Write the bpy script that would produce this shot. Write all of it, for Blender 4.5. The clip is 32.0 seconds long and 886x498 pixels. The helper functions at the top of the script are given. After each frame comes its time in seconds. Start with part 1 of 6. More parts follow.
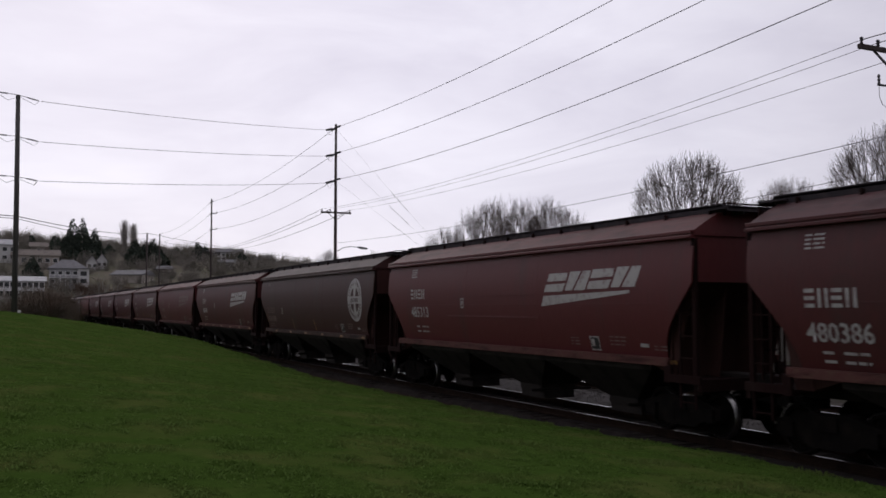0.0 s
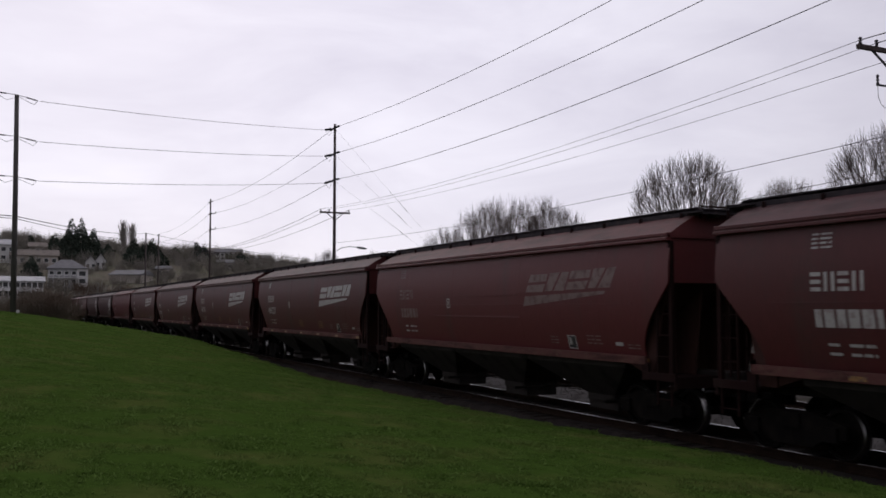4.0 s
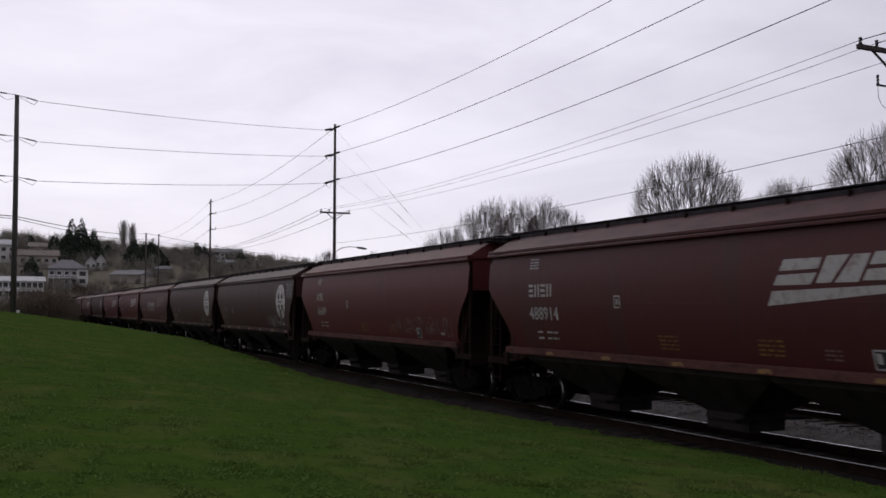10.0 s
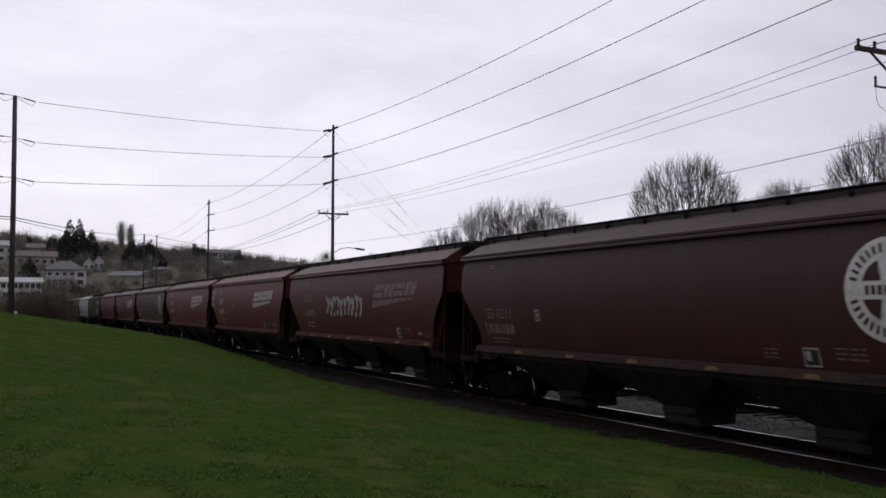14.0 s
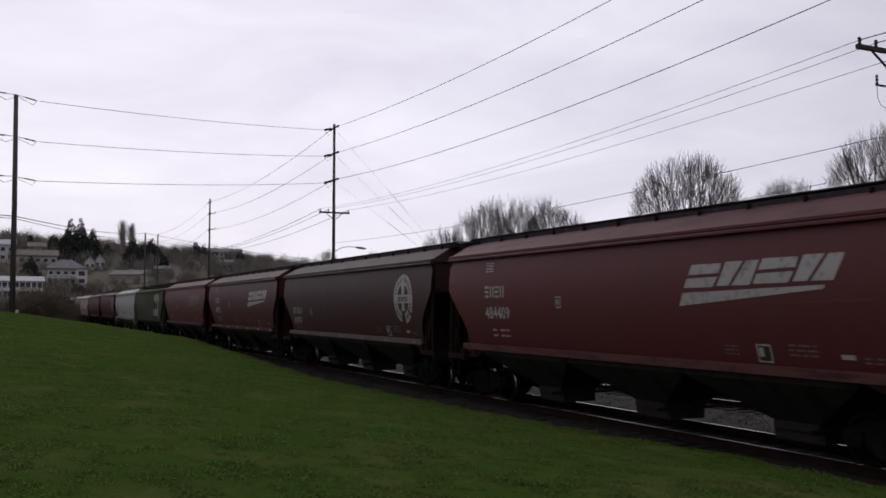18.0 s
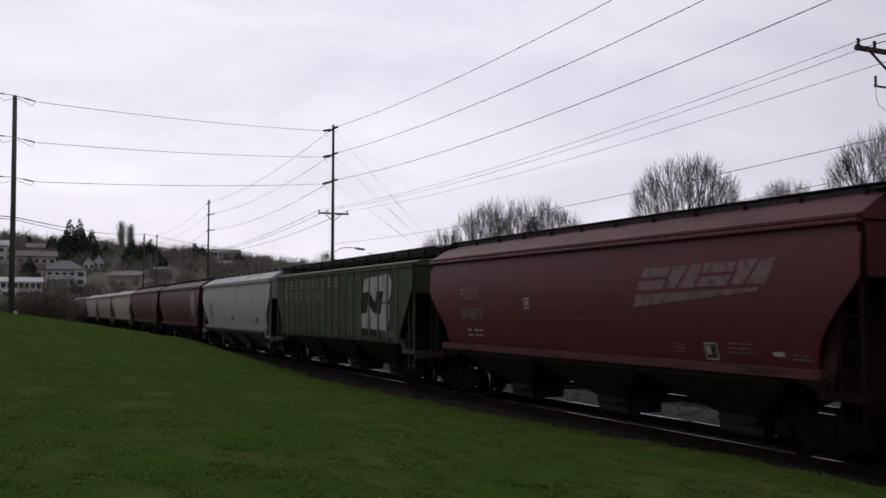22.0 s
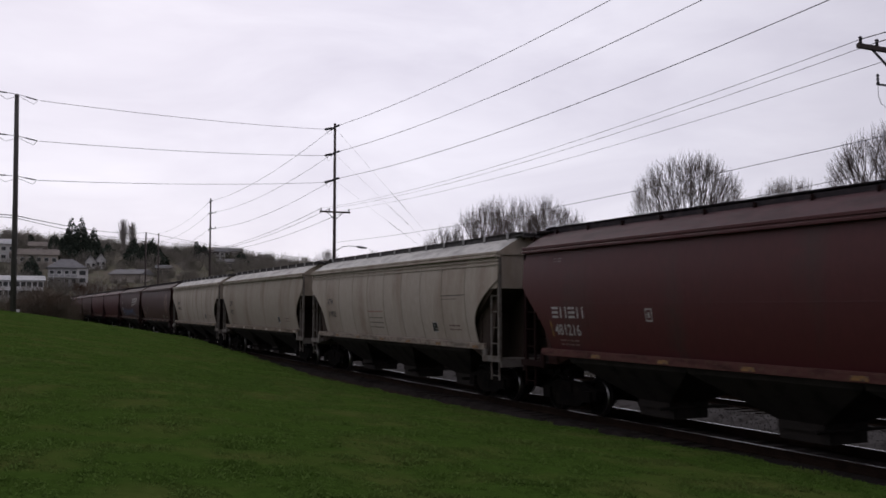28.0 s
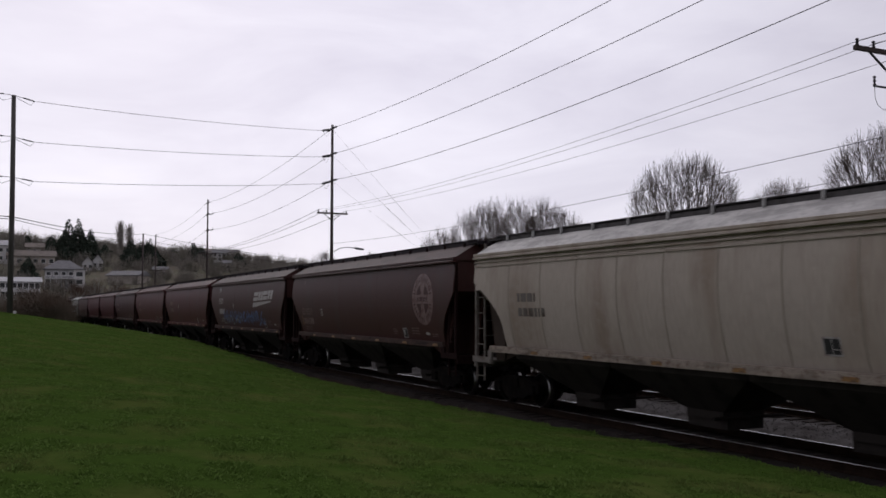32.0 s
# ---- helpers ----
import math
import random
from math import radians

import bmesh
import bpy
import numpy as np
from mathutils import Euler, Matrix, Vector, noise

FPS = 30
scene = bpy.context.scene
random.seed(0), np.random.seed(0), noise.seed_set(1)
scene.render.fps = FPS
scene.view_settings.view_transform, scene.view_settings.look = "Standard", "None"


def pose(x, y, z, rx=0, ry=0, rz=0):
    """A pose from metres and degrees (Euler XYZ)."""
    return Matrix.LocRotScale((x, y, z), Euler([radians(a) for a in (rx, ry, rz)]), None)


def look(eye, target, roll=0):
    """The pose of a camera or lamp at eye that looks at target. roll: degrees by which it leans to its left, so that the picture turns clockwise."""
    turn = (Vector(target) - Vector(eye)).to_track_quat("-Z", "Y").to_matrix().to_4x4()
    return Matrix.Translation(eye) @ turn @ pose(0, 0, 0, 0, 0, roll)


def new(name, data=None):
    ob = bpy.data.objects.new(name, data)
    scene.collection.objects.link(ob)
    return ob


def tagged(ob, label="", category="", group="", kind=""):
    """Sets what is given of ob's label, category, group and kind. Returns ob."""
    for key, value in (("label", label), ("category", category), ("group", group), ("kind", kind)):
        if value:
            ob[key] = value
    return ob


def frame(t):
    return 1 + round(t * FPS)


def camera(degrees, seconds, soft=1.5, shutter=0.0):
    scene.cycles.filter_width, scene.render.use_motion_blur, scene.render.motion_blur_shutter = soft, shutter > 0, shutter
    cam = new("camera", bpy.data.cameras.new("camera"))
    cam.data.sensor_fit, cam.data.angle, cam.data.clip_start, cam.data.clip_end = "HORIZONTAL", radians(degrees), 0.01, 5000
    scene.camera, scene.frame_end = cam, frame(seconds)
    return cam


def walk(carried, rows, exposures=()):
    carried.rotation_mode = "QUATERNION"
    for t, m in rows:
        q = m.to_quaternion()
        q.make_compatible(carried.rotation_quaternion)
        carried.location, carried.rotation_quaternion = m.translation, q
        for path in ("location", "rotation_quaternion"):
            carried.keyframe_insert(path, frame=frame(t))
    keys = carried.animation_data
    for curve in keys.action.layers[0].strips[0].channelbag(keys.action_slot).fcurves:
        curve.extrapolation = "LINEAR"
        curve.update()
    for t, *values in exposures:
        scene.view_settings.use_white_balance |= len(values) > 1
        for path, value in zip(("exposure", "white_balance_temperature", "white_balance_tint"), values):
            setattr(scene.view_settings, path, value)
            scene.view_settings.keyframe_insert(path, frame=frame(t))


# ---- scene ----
# ---------------------------------------------------------------- camera
cam = camera(51.1, 32.0, soft=1.6, shutter=0.15)
EYE = (0.0, 0.0, 2.63)
SWAY = [
    (0.0, 93.616, -25.450), (0.5, 93.616, -25.452), (1.0, 93.623, -25.452), (1.5, 93.665, -25.452), (2.0, 93.623, -25.452), (2.5, 93.619, -25.461),
    (3.0, 93.616, -25.495), (3.5, 93.616, -25.505), (5.5, 93.616, -25.556), (6.0, 93.616, -25.558), (6.5, 93.616, -25.558), (7.0, 93.616, -25.556),
    (7.5, 93.623, -25.512), (8.0, 93.618, -25.558), (8.5, 93.616, -25.518), (9.0, 93.616, -25.505), (9.5, 93.619, -25.505), (10.0, 93.623, -25.507),
    (10.5, 93.670, -25.556), (11.0, 93.670, -25.611), (11.5, 93.662, -25.558), (12.0, 93.602, -25.505), (12.5, 93.614, -25.556), (13.0, 93.670, -25.613),
    (13.5, 93.670, -25.659), (14.0, 93.685, -25.615), (14.5, 93.665, -25.560), (16.5, 93.555, -25.449), (17.0, 93.563, -25.452), (17.5, 93.574, -25.503),
    (18.0, 93.616, -25.553), (18.5, 93.616, -25.558), (19.0, 93.616, -25.558), (19.5, 93.616, -25.558), (20.0, 93.616, -25.558), (20.5, 93.616, -25.505),
    (21.0, 93.655, -25.508), (21.5, 93.670, -25.565), (22.0, 93.670, -25.615), (22.5, 93.662, -25.615), (23.0, 93.662, -25.613), (23.5, 93.626, -25.558),
    (24.0, 93.623, -25.558), (24.5, 93.623, -25.505), (25.0, 93.619, -25.505), (25.5, 93.616, -25.505), (27.5, 93.563, -25.505), (28.0, 93.576, -25.510),
    (28.5, 93.616, -25.558), (29.0, 93.616, -25.613), (29.5, 93.659, -25.617), (30.0, 93.670, -25.666), (30.5, 93.670, -25.714), (31.0, 93.670, -25.717),
    (31.5, 93.670, -25.709), (32.0, 93.662, -25.673),
]
walk(cam, [(t, pose(*EYE, rx, 0, rz)) for t, rx, rz in SWAY], exposures=[(0.0, 0.0), (32.0, 0.0)])

# ---------------------------------------------------------------- sky and light
world = bpy.data.worlds.new("overcast_sky")
scene.world = world
world.use_nodes = True
wn, wl = world.node_tree.nodes, world.node_tree.links
wn.clear()


def wnode(kind, **values):
    n = wn.new(kind)
    for key, value in values.items():
        n.inputs[key].default_value = value
    return n


SUN_AZIMUTH, SUN_HEIGHT = 5.0, 28.0
w_out, w_bg = wnode("ShaderNodeOutputWorld"), wnode("ShaderNodeBackground", Strength=1.6)
w_sky = wn.new("ShaderNodeTexSky")
w_sky.sky_type, w_sky.sun_disc = "NISHITA", False
w_sky.sun_elevation, w_sky.sun_rotation = radians(SUN_HEIGHT), radians(SUN_AZIMUTH)
w_sky_dim = wnode("ShaderNodeVectorMath")
w_sky_dim.operation = "SCALE"
w_sky_dim.inputs["Scale"].default_value = 0.05
w_co, w_map = wn.new("ShaderNodeTexCoord"), wnode("ShaderNodeMapping", Scale=(1.6, 1.6, 5.0))
w_noise = wnode("ShaderNodeTexNoise", Scale=2.2, Detail=5.0, Roughness=0.55, Distortion=0.4)
w_ramp = wn.new("ShaderNodeValToRGB")
w_ramp.color_ramp.elements[0].position, w_ramp.color_ramp.elements[0].color = 0.30, (0.617, 0.588, 0.692, 1)
w_ramp.color_ramp.elements[1].position, w_ramp.color_ramp.elements[1].color = 0.72, (0.79, 0.762, 0.858, 1)
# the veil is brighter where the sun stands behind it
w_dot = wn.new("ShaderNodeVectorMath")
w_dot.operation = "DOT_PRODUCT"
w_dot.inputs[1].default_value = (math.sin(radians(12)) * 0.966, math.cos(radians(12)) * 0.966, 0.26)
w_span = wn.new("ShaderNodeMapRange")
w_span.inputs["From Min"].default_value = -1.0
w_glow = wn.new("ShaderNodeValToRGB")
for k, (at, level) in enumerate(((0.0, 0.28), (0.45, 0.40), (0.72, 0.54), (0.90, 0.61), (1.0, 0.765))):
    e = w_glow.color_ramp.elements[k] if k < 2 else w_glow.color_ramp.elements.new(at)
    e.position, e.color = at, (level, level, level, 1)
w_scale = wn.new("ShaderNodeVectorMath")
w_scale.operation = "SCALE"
w_mix = wn.new("ShaderNodeMix")
w_mix.data_type = "RGBA"
w_mix.inputs["Factor"].default_value = 0.94
wl.new(w_co.outputs["Generated"], w_map.inputs["Vector"])
wl.new(w_map.outputs["Vector"], w_noise.inputs["Vector"])
wl.new(w_noise.outputs["Fac"], w_ramp.inputs["Fac"])
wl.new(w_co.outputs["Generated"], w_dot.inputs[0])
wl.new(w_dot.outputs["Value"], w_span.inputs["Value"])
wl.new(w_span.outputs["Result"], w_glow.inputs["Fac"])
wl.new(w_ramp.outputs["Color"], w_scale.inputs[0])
w_split = wn.new("ShaderNodeSeparateXYZ")
w_high = wn.new("ShaderNodeMapRange")
for key, value in (("From Min", 0.0), ("From Max", 0.75), ("To Min", 0.42), ("To Max", 1.22)):
    w_high.inputs[key].default_value = value
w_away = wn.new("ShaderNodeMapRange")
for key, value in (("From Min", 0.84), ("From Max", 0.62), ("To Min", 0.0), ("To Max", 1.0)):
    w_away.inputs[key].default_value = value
w_level, w_product = wn.new("ShaderNodeMix"), wn.new("ShaderNodeMath")
w_level.inputs["A"].default_value = 1.0
w_product.operation = "MULTIPLY"
wl.new(w_co.outputs["Generated"], w_split.inputs["Vector"])
wl.new(w_split.outputs["Z"], w_high.inputs["Value"])
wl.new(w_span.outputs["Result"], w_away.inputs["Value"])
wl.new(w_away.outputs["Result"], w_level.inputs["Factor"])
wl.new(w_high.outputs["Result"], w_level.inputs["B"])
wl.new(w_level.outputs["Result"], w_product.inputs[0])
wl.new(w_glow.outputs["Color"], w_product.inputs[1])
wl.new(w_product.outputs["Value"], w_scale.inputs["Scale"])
wl.new(w_sky.outputs["Color"], w_sky_dim.inputs[0])
wl.new(w_sky_dim.outputs["Vector"], w_mix.inputs[6])
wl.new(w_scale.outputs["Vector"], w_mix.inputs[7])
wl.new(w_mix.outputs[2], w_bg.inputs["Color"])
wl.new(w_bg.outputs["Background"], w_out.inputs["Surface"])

sun = new("sun", bpy.data.lights.new("sun", "SUN"))
sun.data.energy, sun.data.angle, sun.data.color = 0.5, radians(25), (1.0, 0.96, 0.92)
sun.matrix_world = look((0, 0, 60), (-60 * math.sin(radians(SUN_AZIMUTH)), -60 * math.cos(radians(SUN_AZIMUTH)), 60 - 60 * math.tan(radians(SUN_HEIGHT))))


# ---------------------------------------------------------------- materials
def material(name, color, rough=0.7, metal=0.0, vary=0.3, size=1.0, stretch=(1, 1, 1), second=None, cover=0.5, bump=0.0, gloss=0.5, chance=0.15, chips=None):
    """A surface with variation at two scales; second: a colour that shows through in patches."""
    m = bpy.data.materials.new(name)
    m.use_nodes = True
    nt = m.node_tree
    n, l = nt.nodes, nt.links
    bsdf = n["Principled BSDF"]
    co, mp = n.new("ShaderNodeTexCoord"), n.new("ShaderNodeMapping")
    mp.inputs["Scale"].default_value = stretch
    l.new(co.outputs["Object"], mp.inputs["Vector"])
    big, fine = n.new("ShaderNodeTexNoise"), n.new("ShaderNodeTexNoise")
    big.inputs["Scale"].default_value, big.inputs["Detail"].default_value = 1.0 / size, 5.0
    fine.inputs["Scale"].default_value, fine.inputs["Detail"].default_value = 14.0 / size, 4.0
    l.new(mp.outputs["Vector"], big.inputs["Vector"])
    l.new(mp.outputs["Vector"], fine.inputs["Vector"])
    base = n.new("ShaderNodeMix")
    base.data_type = "RGBA"
    base.inputs[6].default_value = (*color, 1)
    base.inputs[7].default_value = (*(second or [c * (1 - vary) for c in color]), 1)
    ramp = n.new("ShaderNodeMapRange")
    ramp.inputs["From Min"].default_value = 0.72 - 0.5 * cover
    ramp.inputs["From Max"].default_value = 0.92 - 0.5 * cover
    l.new(big.outputs["Fac"], ramp.inputs["Value"])
    l.new(ramp.outputs["Result"], base.inputs["Factor"])
    coat = base
    if chips:
        # scuffs and rust where the coat has worn through
        worn, wear, coat = n.new("ShaderNodeTexNoise"), n.new("ShaderNodeMapRange"), n.new("ShaderNodeMix")
        worn.inputs["Scale"].default_value, worn.inputs["Detail"].default_value, worn.inputs["Roughness"].default_value = 3.2 / size, 9.0, 0.68
        spread = n.new("ShaderNodeMapping")
        spread.inputs["Scale"].default_value = (1, 0.75, 1.3)
        l.new(co.outputs["Object"], spread.inputs["Vector"])
        l.new(spread.outputs["Vector"], worn.inputs["Vector"])
        wear.inputs["From Min"].default_value, wear.inputs["From Max"].default_value, wear.inputs["To Max"].default_value = 0.49, 0.68, 0.8
        l.new(worn.outputs["Fac"], wear.inputs["Value"])
        coat.data_type = "RGBA"
        coat.inputs[7].default_value = (*chips, 1)
        l.new(base.outputs[2], coat.inputs[6])
        l.new(wear.outputs["Result"], coat.inputs["Factor"])
    info = n.new("ShaderNodeObjectInfo")
    add = n.new("ShaderNodeMath")
    add.operation = "MULTIPLY_ADD"
    add.inputs[1].default_value, add.inputs[2].default_value = chance, 1 - chance / 2 - vary / 2
    l.new(info.outputs["Random"], add.inputs[0])
    grain = n.new("ShaderNodeMath")
    grain.operation = "MULTIPLY_ADD"
    grain.inputs[1].default_value = vary
    l.new(fine.outputs["Fac"], grain.inputs[0])
    l.new(add.outputs["Value"], grain.inputs[2])
    tone = n.new("ShaderNodeVectorMath")
    tone.operation = "SCALE"
    l.new(coat.outputs[2], tone.inputs[0])
    l.new(grain.outputs["Value"], tone.inputs["Scale"])
    l.new(tone.outputs["Vector"], bsdf.inputs["Base Color"])
    bsdf.inputs["Roughness"].default_value, bsdf.inputs["Metallic"].default_value = rough, metal
    bsdf.inputs["Specular IOR Level"].default_value = gloss
    if bump:
        b = n.new("ShaderNodeBump")
        b.inputs["Strength"].default_value, b.inputs["Distance"].default_value = min(bump, 1.0), 0.03 * size
        l.new(fine.outputs["Fac"], b.inputs["Height"])
        l.new(b.outputs["Normal"], bsdf.inputs["Normal"])
    return m


def paint(name, color, dirt=(0.05, 0.035, 0.03), cover=0.42, rough=0.72, gloss=0.2):
    """Weathered freight-car paint with streaks that run down the side."""
    return material(name, color, rough=rough, vary=0.32, chips=[0.88 * c + 0.12 * min(d, 2.2 * c) for c, d in zip(color, (0.15, 0.075, 0.055))], size=1.3, stretch=(1, 1.5, 0.28), second=[0.55 * c + 0.45 * d for c, d in zip(color, dirt)], cover=cover, bump=0.06, gloss=gloss, chance=0.0)


M_RED = paint("red_oxide_paint", (0.079, 0.0172, 0.0175), rough=0.5, gloss=0.30)
M_BRIGHT = paint("fresh_red_paint", (0.108, 0.022, 0.023), cover=0.3, rough=0.5, gloss=0.30)
M_BROWN = paint("dark_brown_paint", (0.054, 0.0182, 0.0162), rough=0.52, gloss=0.30)
M_MAROON = paint("maroon_paint", (0.078, 0.0185, 0.019), rough=0.5, gloss=0.30)
M_BEIGE = paint("beige_grey_paint", (0.44, 0.385, 0.325), (0.18, 0.11, 0.065), cover=0.5)
M_TAN = paint("tan_grey_paint", (0.37, 0.322, 0.265), (0.16, 0.10, 0.06), cover=0.5)
M_PALE = paint("pale_grey_paint", (0.40, 0.393, 0.38), (0.2, 0.18, 0.16), cover=0.36)
M_GREEN = material("faded_green_paint", (0.050, 0.086, 0.034), rough=0.75, vary=0.6, size=0.9, stretch=(1, 1.2, 0.4), second=(0.058, 0.048, 0.031), cover=0.60, bump=0.06, gloss=0.2, chance=0.0, chips=(0.088, 0.080, 0.052))
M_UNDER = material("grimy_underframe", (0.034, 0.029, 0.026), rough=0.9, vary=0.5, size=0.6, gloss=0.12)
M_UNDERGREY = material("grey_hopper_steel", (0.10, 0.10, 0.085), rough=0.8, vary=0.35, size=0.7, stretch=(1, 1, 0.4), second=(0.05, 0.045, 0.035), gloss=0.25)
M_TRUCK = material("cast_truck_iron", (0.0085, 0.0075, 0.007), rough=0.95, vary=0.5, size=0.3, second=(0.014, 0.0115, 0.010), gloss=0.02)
M_WHEEL = material("polished_wheel_rim", (0.34, 0.33, 0.32), rough=0.3, metal=1.0, vary=0.4, size=0.2)
M_GRATE = material("walkway_grating", (0.032, 0.027, 0.031), rough=0.8, vary=0.8, size=0.22, second=(0.055, 0.042, 0.045), gloss=0.2)
M_WALKPALE = material("dusty_grey_grating", (0.062, 0.056, 0.056), rough=0.8, vary=0.7, size=0.22, second=(0.035, 0.030, 0.030))
M_DULL = material("dulled_grey_ironwork", (0.17, 0.152, 0.135), rough=0.8, vary=0.5, size=0.3, second=(0.09, 0.07, 0.055), gloss=0.2)
M_WHITE = material("worn_white_lettering", (0.42, 0.40, 0.38), rough=0.6, vary=0.3, size=0.14, second=(0.27, 0.215, 0.205), cover=0.45)
M_EMBLEM = material("bright_white_emblem_paint", (0.68, 0.66, 0.63), rough=0.6, vary=0.2, size=0.2, second=(0.52, 0.49, 0.46), cover=0.45)
M_FADED = material("faded_lettering", (0.19, 0.125, 0.115), rough=0.6, vary=0.3, size=0.2, second=(0.11, 0.05, 0.045), cover=0.5)
M_BLACK = material("black_lettering", (0.025, 0.024, 0.024), rough=0.6, vary=0.2, size=0.3)
M_YELLOW = material("yellow_reflector", (0.24, 0.12, 0.025), rough=0.5, vary=0.4, size=0.12, second=(0.09, 0.048, 0.03), cover=0.58)
M_SPRAY = material("pale_spray_paint", (0.26, 0.27, 0.26), rough=0.6, vary=0.3, size=0.4, second=(0.15, 0.12, 0.12), cover=0.5)
M_SPRAYBLUE = material("blue_spray_paint", (0.10, 0.15, 0.30), rough=0.6, vary=0.3, size=0.4)
M_RAIL = material("rail_running_surface", (0.26, 0.255, 0.255), rough=0.18, metal=1.0, vary=0.3, size=0.5)
M_GREENTRIM = paint("grimy_green_trim", (0.040, 0.050, 0.030), (0.05, 0.04, 0.03))
M_SOOT = material("sooty_brown_patch", (0.026, 0.021, 0.016), rough=0.85, vary=0.5, size=0.5, second=(0.036, 0.040, 0.022), cover=0.5, gloss=0.1)
M_RAILDULL = material("dull_rail_running_surface", (0.085, 0.078, 0.075), rough=0.30, metal=0.8, vary=0.9, size=0.9, stretch=(1, 0.12, 1), second=(0.03, 0.025, 0.022), cover=0.6)
M_RIB = paint("chalky_green_rib", (0.110, 0.124, 0.088), (0.10, 0.075, 0.05), cover=0.45)
M_CHALK = material("flaking_white_paint", (0.40, 0.40, 0.385), rough=0.7, vary=0.25, size=0.6, stretch=(1, 1.5, 0.4), second=(0.17, 0.18, 0.14), cover=0.36)
# grimy trim red taken near black: the car ends' shade is in its colour
M_DARKTRIM = paint("darkened_red_trim", (0.017, 0.0075, 0.007), rough=0.85, gloss=0.06)
M_DARKBALLAST = material("dark_ballast", (0.030, 0.026, 0.024), rough=0.95, vary=0.6, size=0.5, second=(0.018, 0.015, 0.014), bump=0.8, gloss=0.0)
M_RAILSIDE = material("rusty_rail", (0.022, 0.014, 0.010), rough=0.95, vary=0.4, size=0.3, gloss=0.05)
M_TIE = material("creosoted_tie", (0.022, 0.017, 0.014), rough=0.95, vary=0.5, size=0.3, stretch=(0.3, 2, 2), bump=0.4, gloss=0.1)
M_BALLAST = material("grey_ballast", (0.088, 0.083, 0.081), rough=0.95, vary=0.6, size=0.5, second=(0.05, 0.045, 0.043), bump=1.0, gloss=0.0)
M_CESS = material("dark_wet_soil", (0.030, 0.023, 0.018), rough=0.95, vary=0.5, size=0.6, second=(0.042, 0.031, 0.023), bump=0.6, gloss=0.0)
M_VERGE = material("dark_gravel", (0.060, 0.054, 0.050), rough=0.95, vary=0.5, size=0.8, second=(0.040, 0.040, 0.028), bump=0.6, gloss=0.0)
M_STONE = material("ballast_stone", (0.10, 0.096, 0.093), rough=0.95, vary=0.5, size=0.4, second=(0.055, 0.05, 0.048), gloss=0.0)
M_POLE = material("weathered_pole_wood", (0.085, 0.064, 0.060), rough=0.9, vary=0.4, size=0.5, stretch=(4, 4, 0.25), bump=0.3)
M_POLEGREY = material("grey_pole_wood", (0.12, 0.112, 0.108), rough=0.9, vary=0.35, size=0.5, stretch=(4, 4, 0.25), bump=0.3, gloss=0.1)
M_GREYMARK = material("chalky_grey_lettering", (0.21, 0.215, 0.195), rough=0.7, vary=0.4, size=0.2, second=(0.09, 0.10, 0.07), cover=0.5)
M_DUSTY = paint("dust_covered_sill", (0.125, 0.098, 0.088), (0.10, 0.06, 0.05))
M_IRON = material("dark_galvanised_iron", (0.06, 0.06, 0.065), rough=0.6, metal=0.4, vary=0.3, size=0.2)
M_WIRE = material("weathered_wire", (0.045, 0.042, 0.045), rough=0.6, vary=0.1, size=1.0)
M_PORCELAIN = material("brown_porcelain", (0.045, 0.040, 0.048), rough=0.4, vary=0.2, size=0.1)
M_BARK = material("grey_bark", (0.16, 0.135, 0.125), rough=0.95, vary=0.4, size=0.4, stretch=(2, 2, 0.4), gloss=0.0)
M_BARKPALE = material("pale_poplar_bark", (0.30, 0.27, 0.25), rough=0.95, vary=0.3, size=0.6)
M_BRUSH = material("bare_brush_twigs", (0.15, 0.125, 0.10), rough=0.95, vary=0.4, size=1.5, second=(0.17, 0.125, 0.098), gloss=0.0)
M_BRUSHRED = material("reddish_brush_twigs", (0.125, 0.085, 0.065), rough=0.95, vary=0.4, size=1.5, gloss=0.0)
# woods, firs and hill are lightened: distance haze is put into their colours
M_WOODS = material("winter_woods", (0.25, 0.23, 0.205), rough=0.95, vary=0.5, size=9.0, second=(0.16, 0.155, 0.12), cover=0.5, gloss=0.0)
M_FIR = material("fir_needles", (0.046, 0.058, 0.046), rough=0.95, vary=0.5, size=1.2, second=(0.060, 0.070, 0.054), gloss=0.0)
M_HILL = material("hillside_scrub", (0.15, 0.145, 0.105), rough=0.95, vary=0.5, size=14.0, second=(0.17, 0.148, 0.118), cover=0.55, gloss=0.0)
M_GROUND = material("lawn_grass", (0.036, 0.064, 0.012), rough=0.95, vary=0.6, size=1.6, second=(0.060, 0.074, 0.020), cover=0.50, bump=0.15, gloss=0.0)
M_BLADE = material("grass_blades", (0.062, 0.110, 0.020), rough=0.9, vary=0.5, size=1.6, second=(0.094, 0.114, 0.034), cover=0.50, gloss=0.0)
M_SIDING = material("grey_siding", (0.38, 0.38, 0.385), rough=0.8, vary=0.25, size=2.0, stretch=(1, 1, 5))
M_WHITEWALL = material("white_siding", (0.66, 0.65, 0.64), rough=0.8, vary=0.12, size=2.0, stretch=(1, 1, 5))
M_TANWALL = material("tan_stucco", (0.50, 0.45, 0.40), rough=0.9, vary=0.2, size=2.0)
M_TRIM = material("white_trim", (0.74, 0.73, 0.72), rough=0.6, vary=0.1, size=1.0)
M_ROOF = material("grey_shingles", (0.19, 0.186, 0.19), rough=0.95, vary=0.35, size=1.2, stretch=(1, 1, 4))
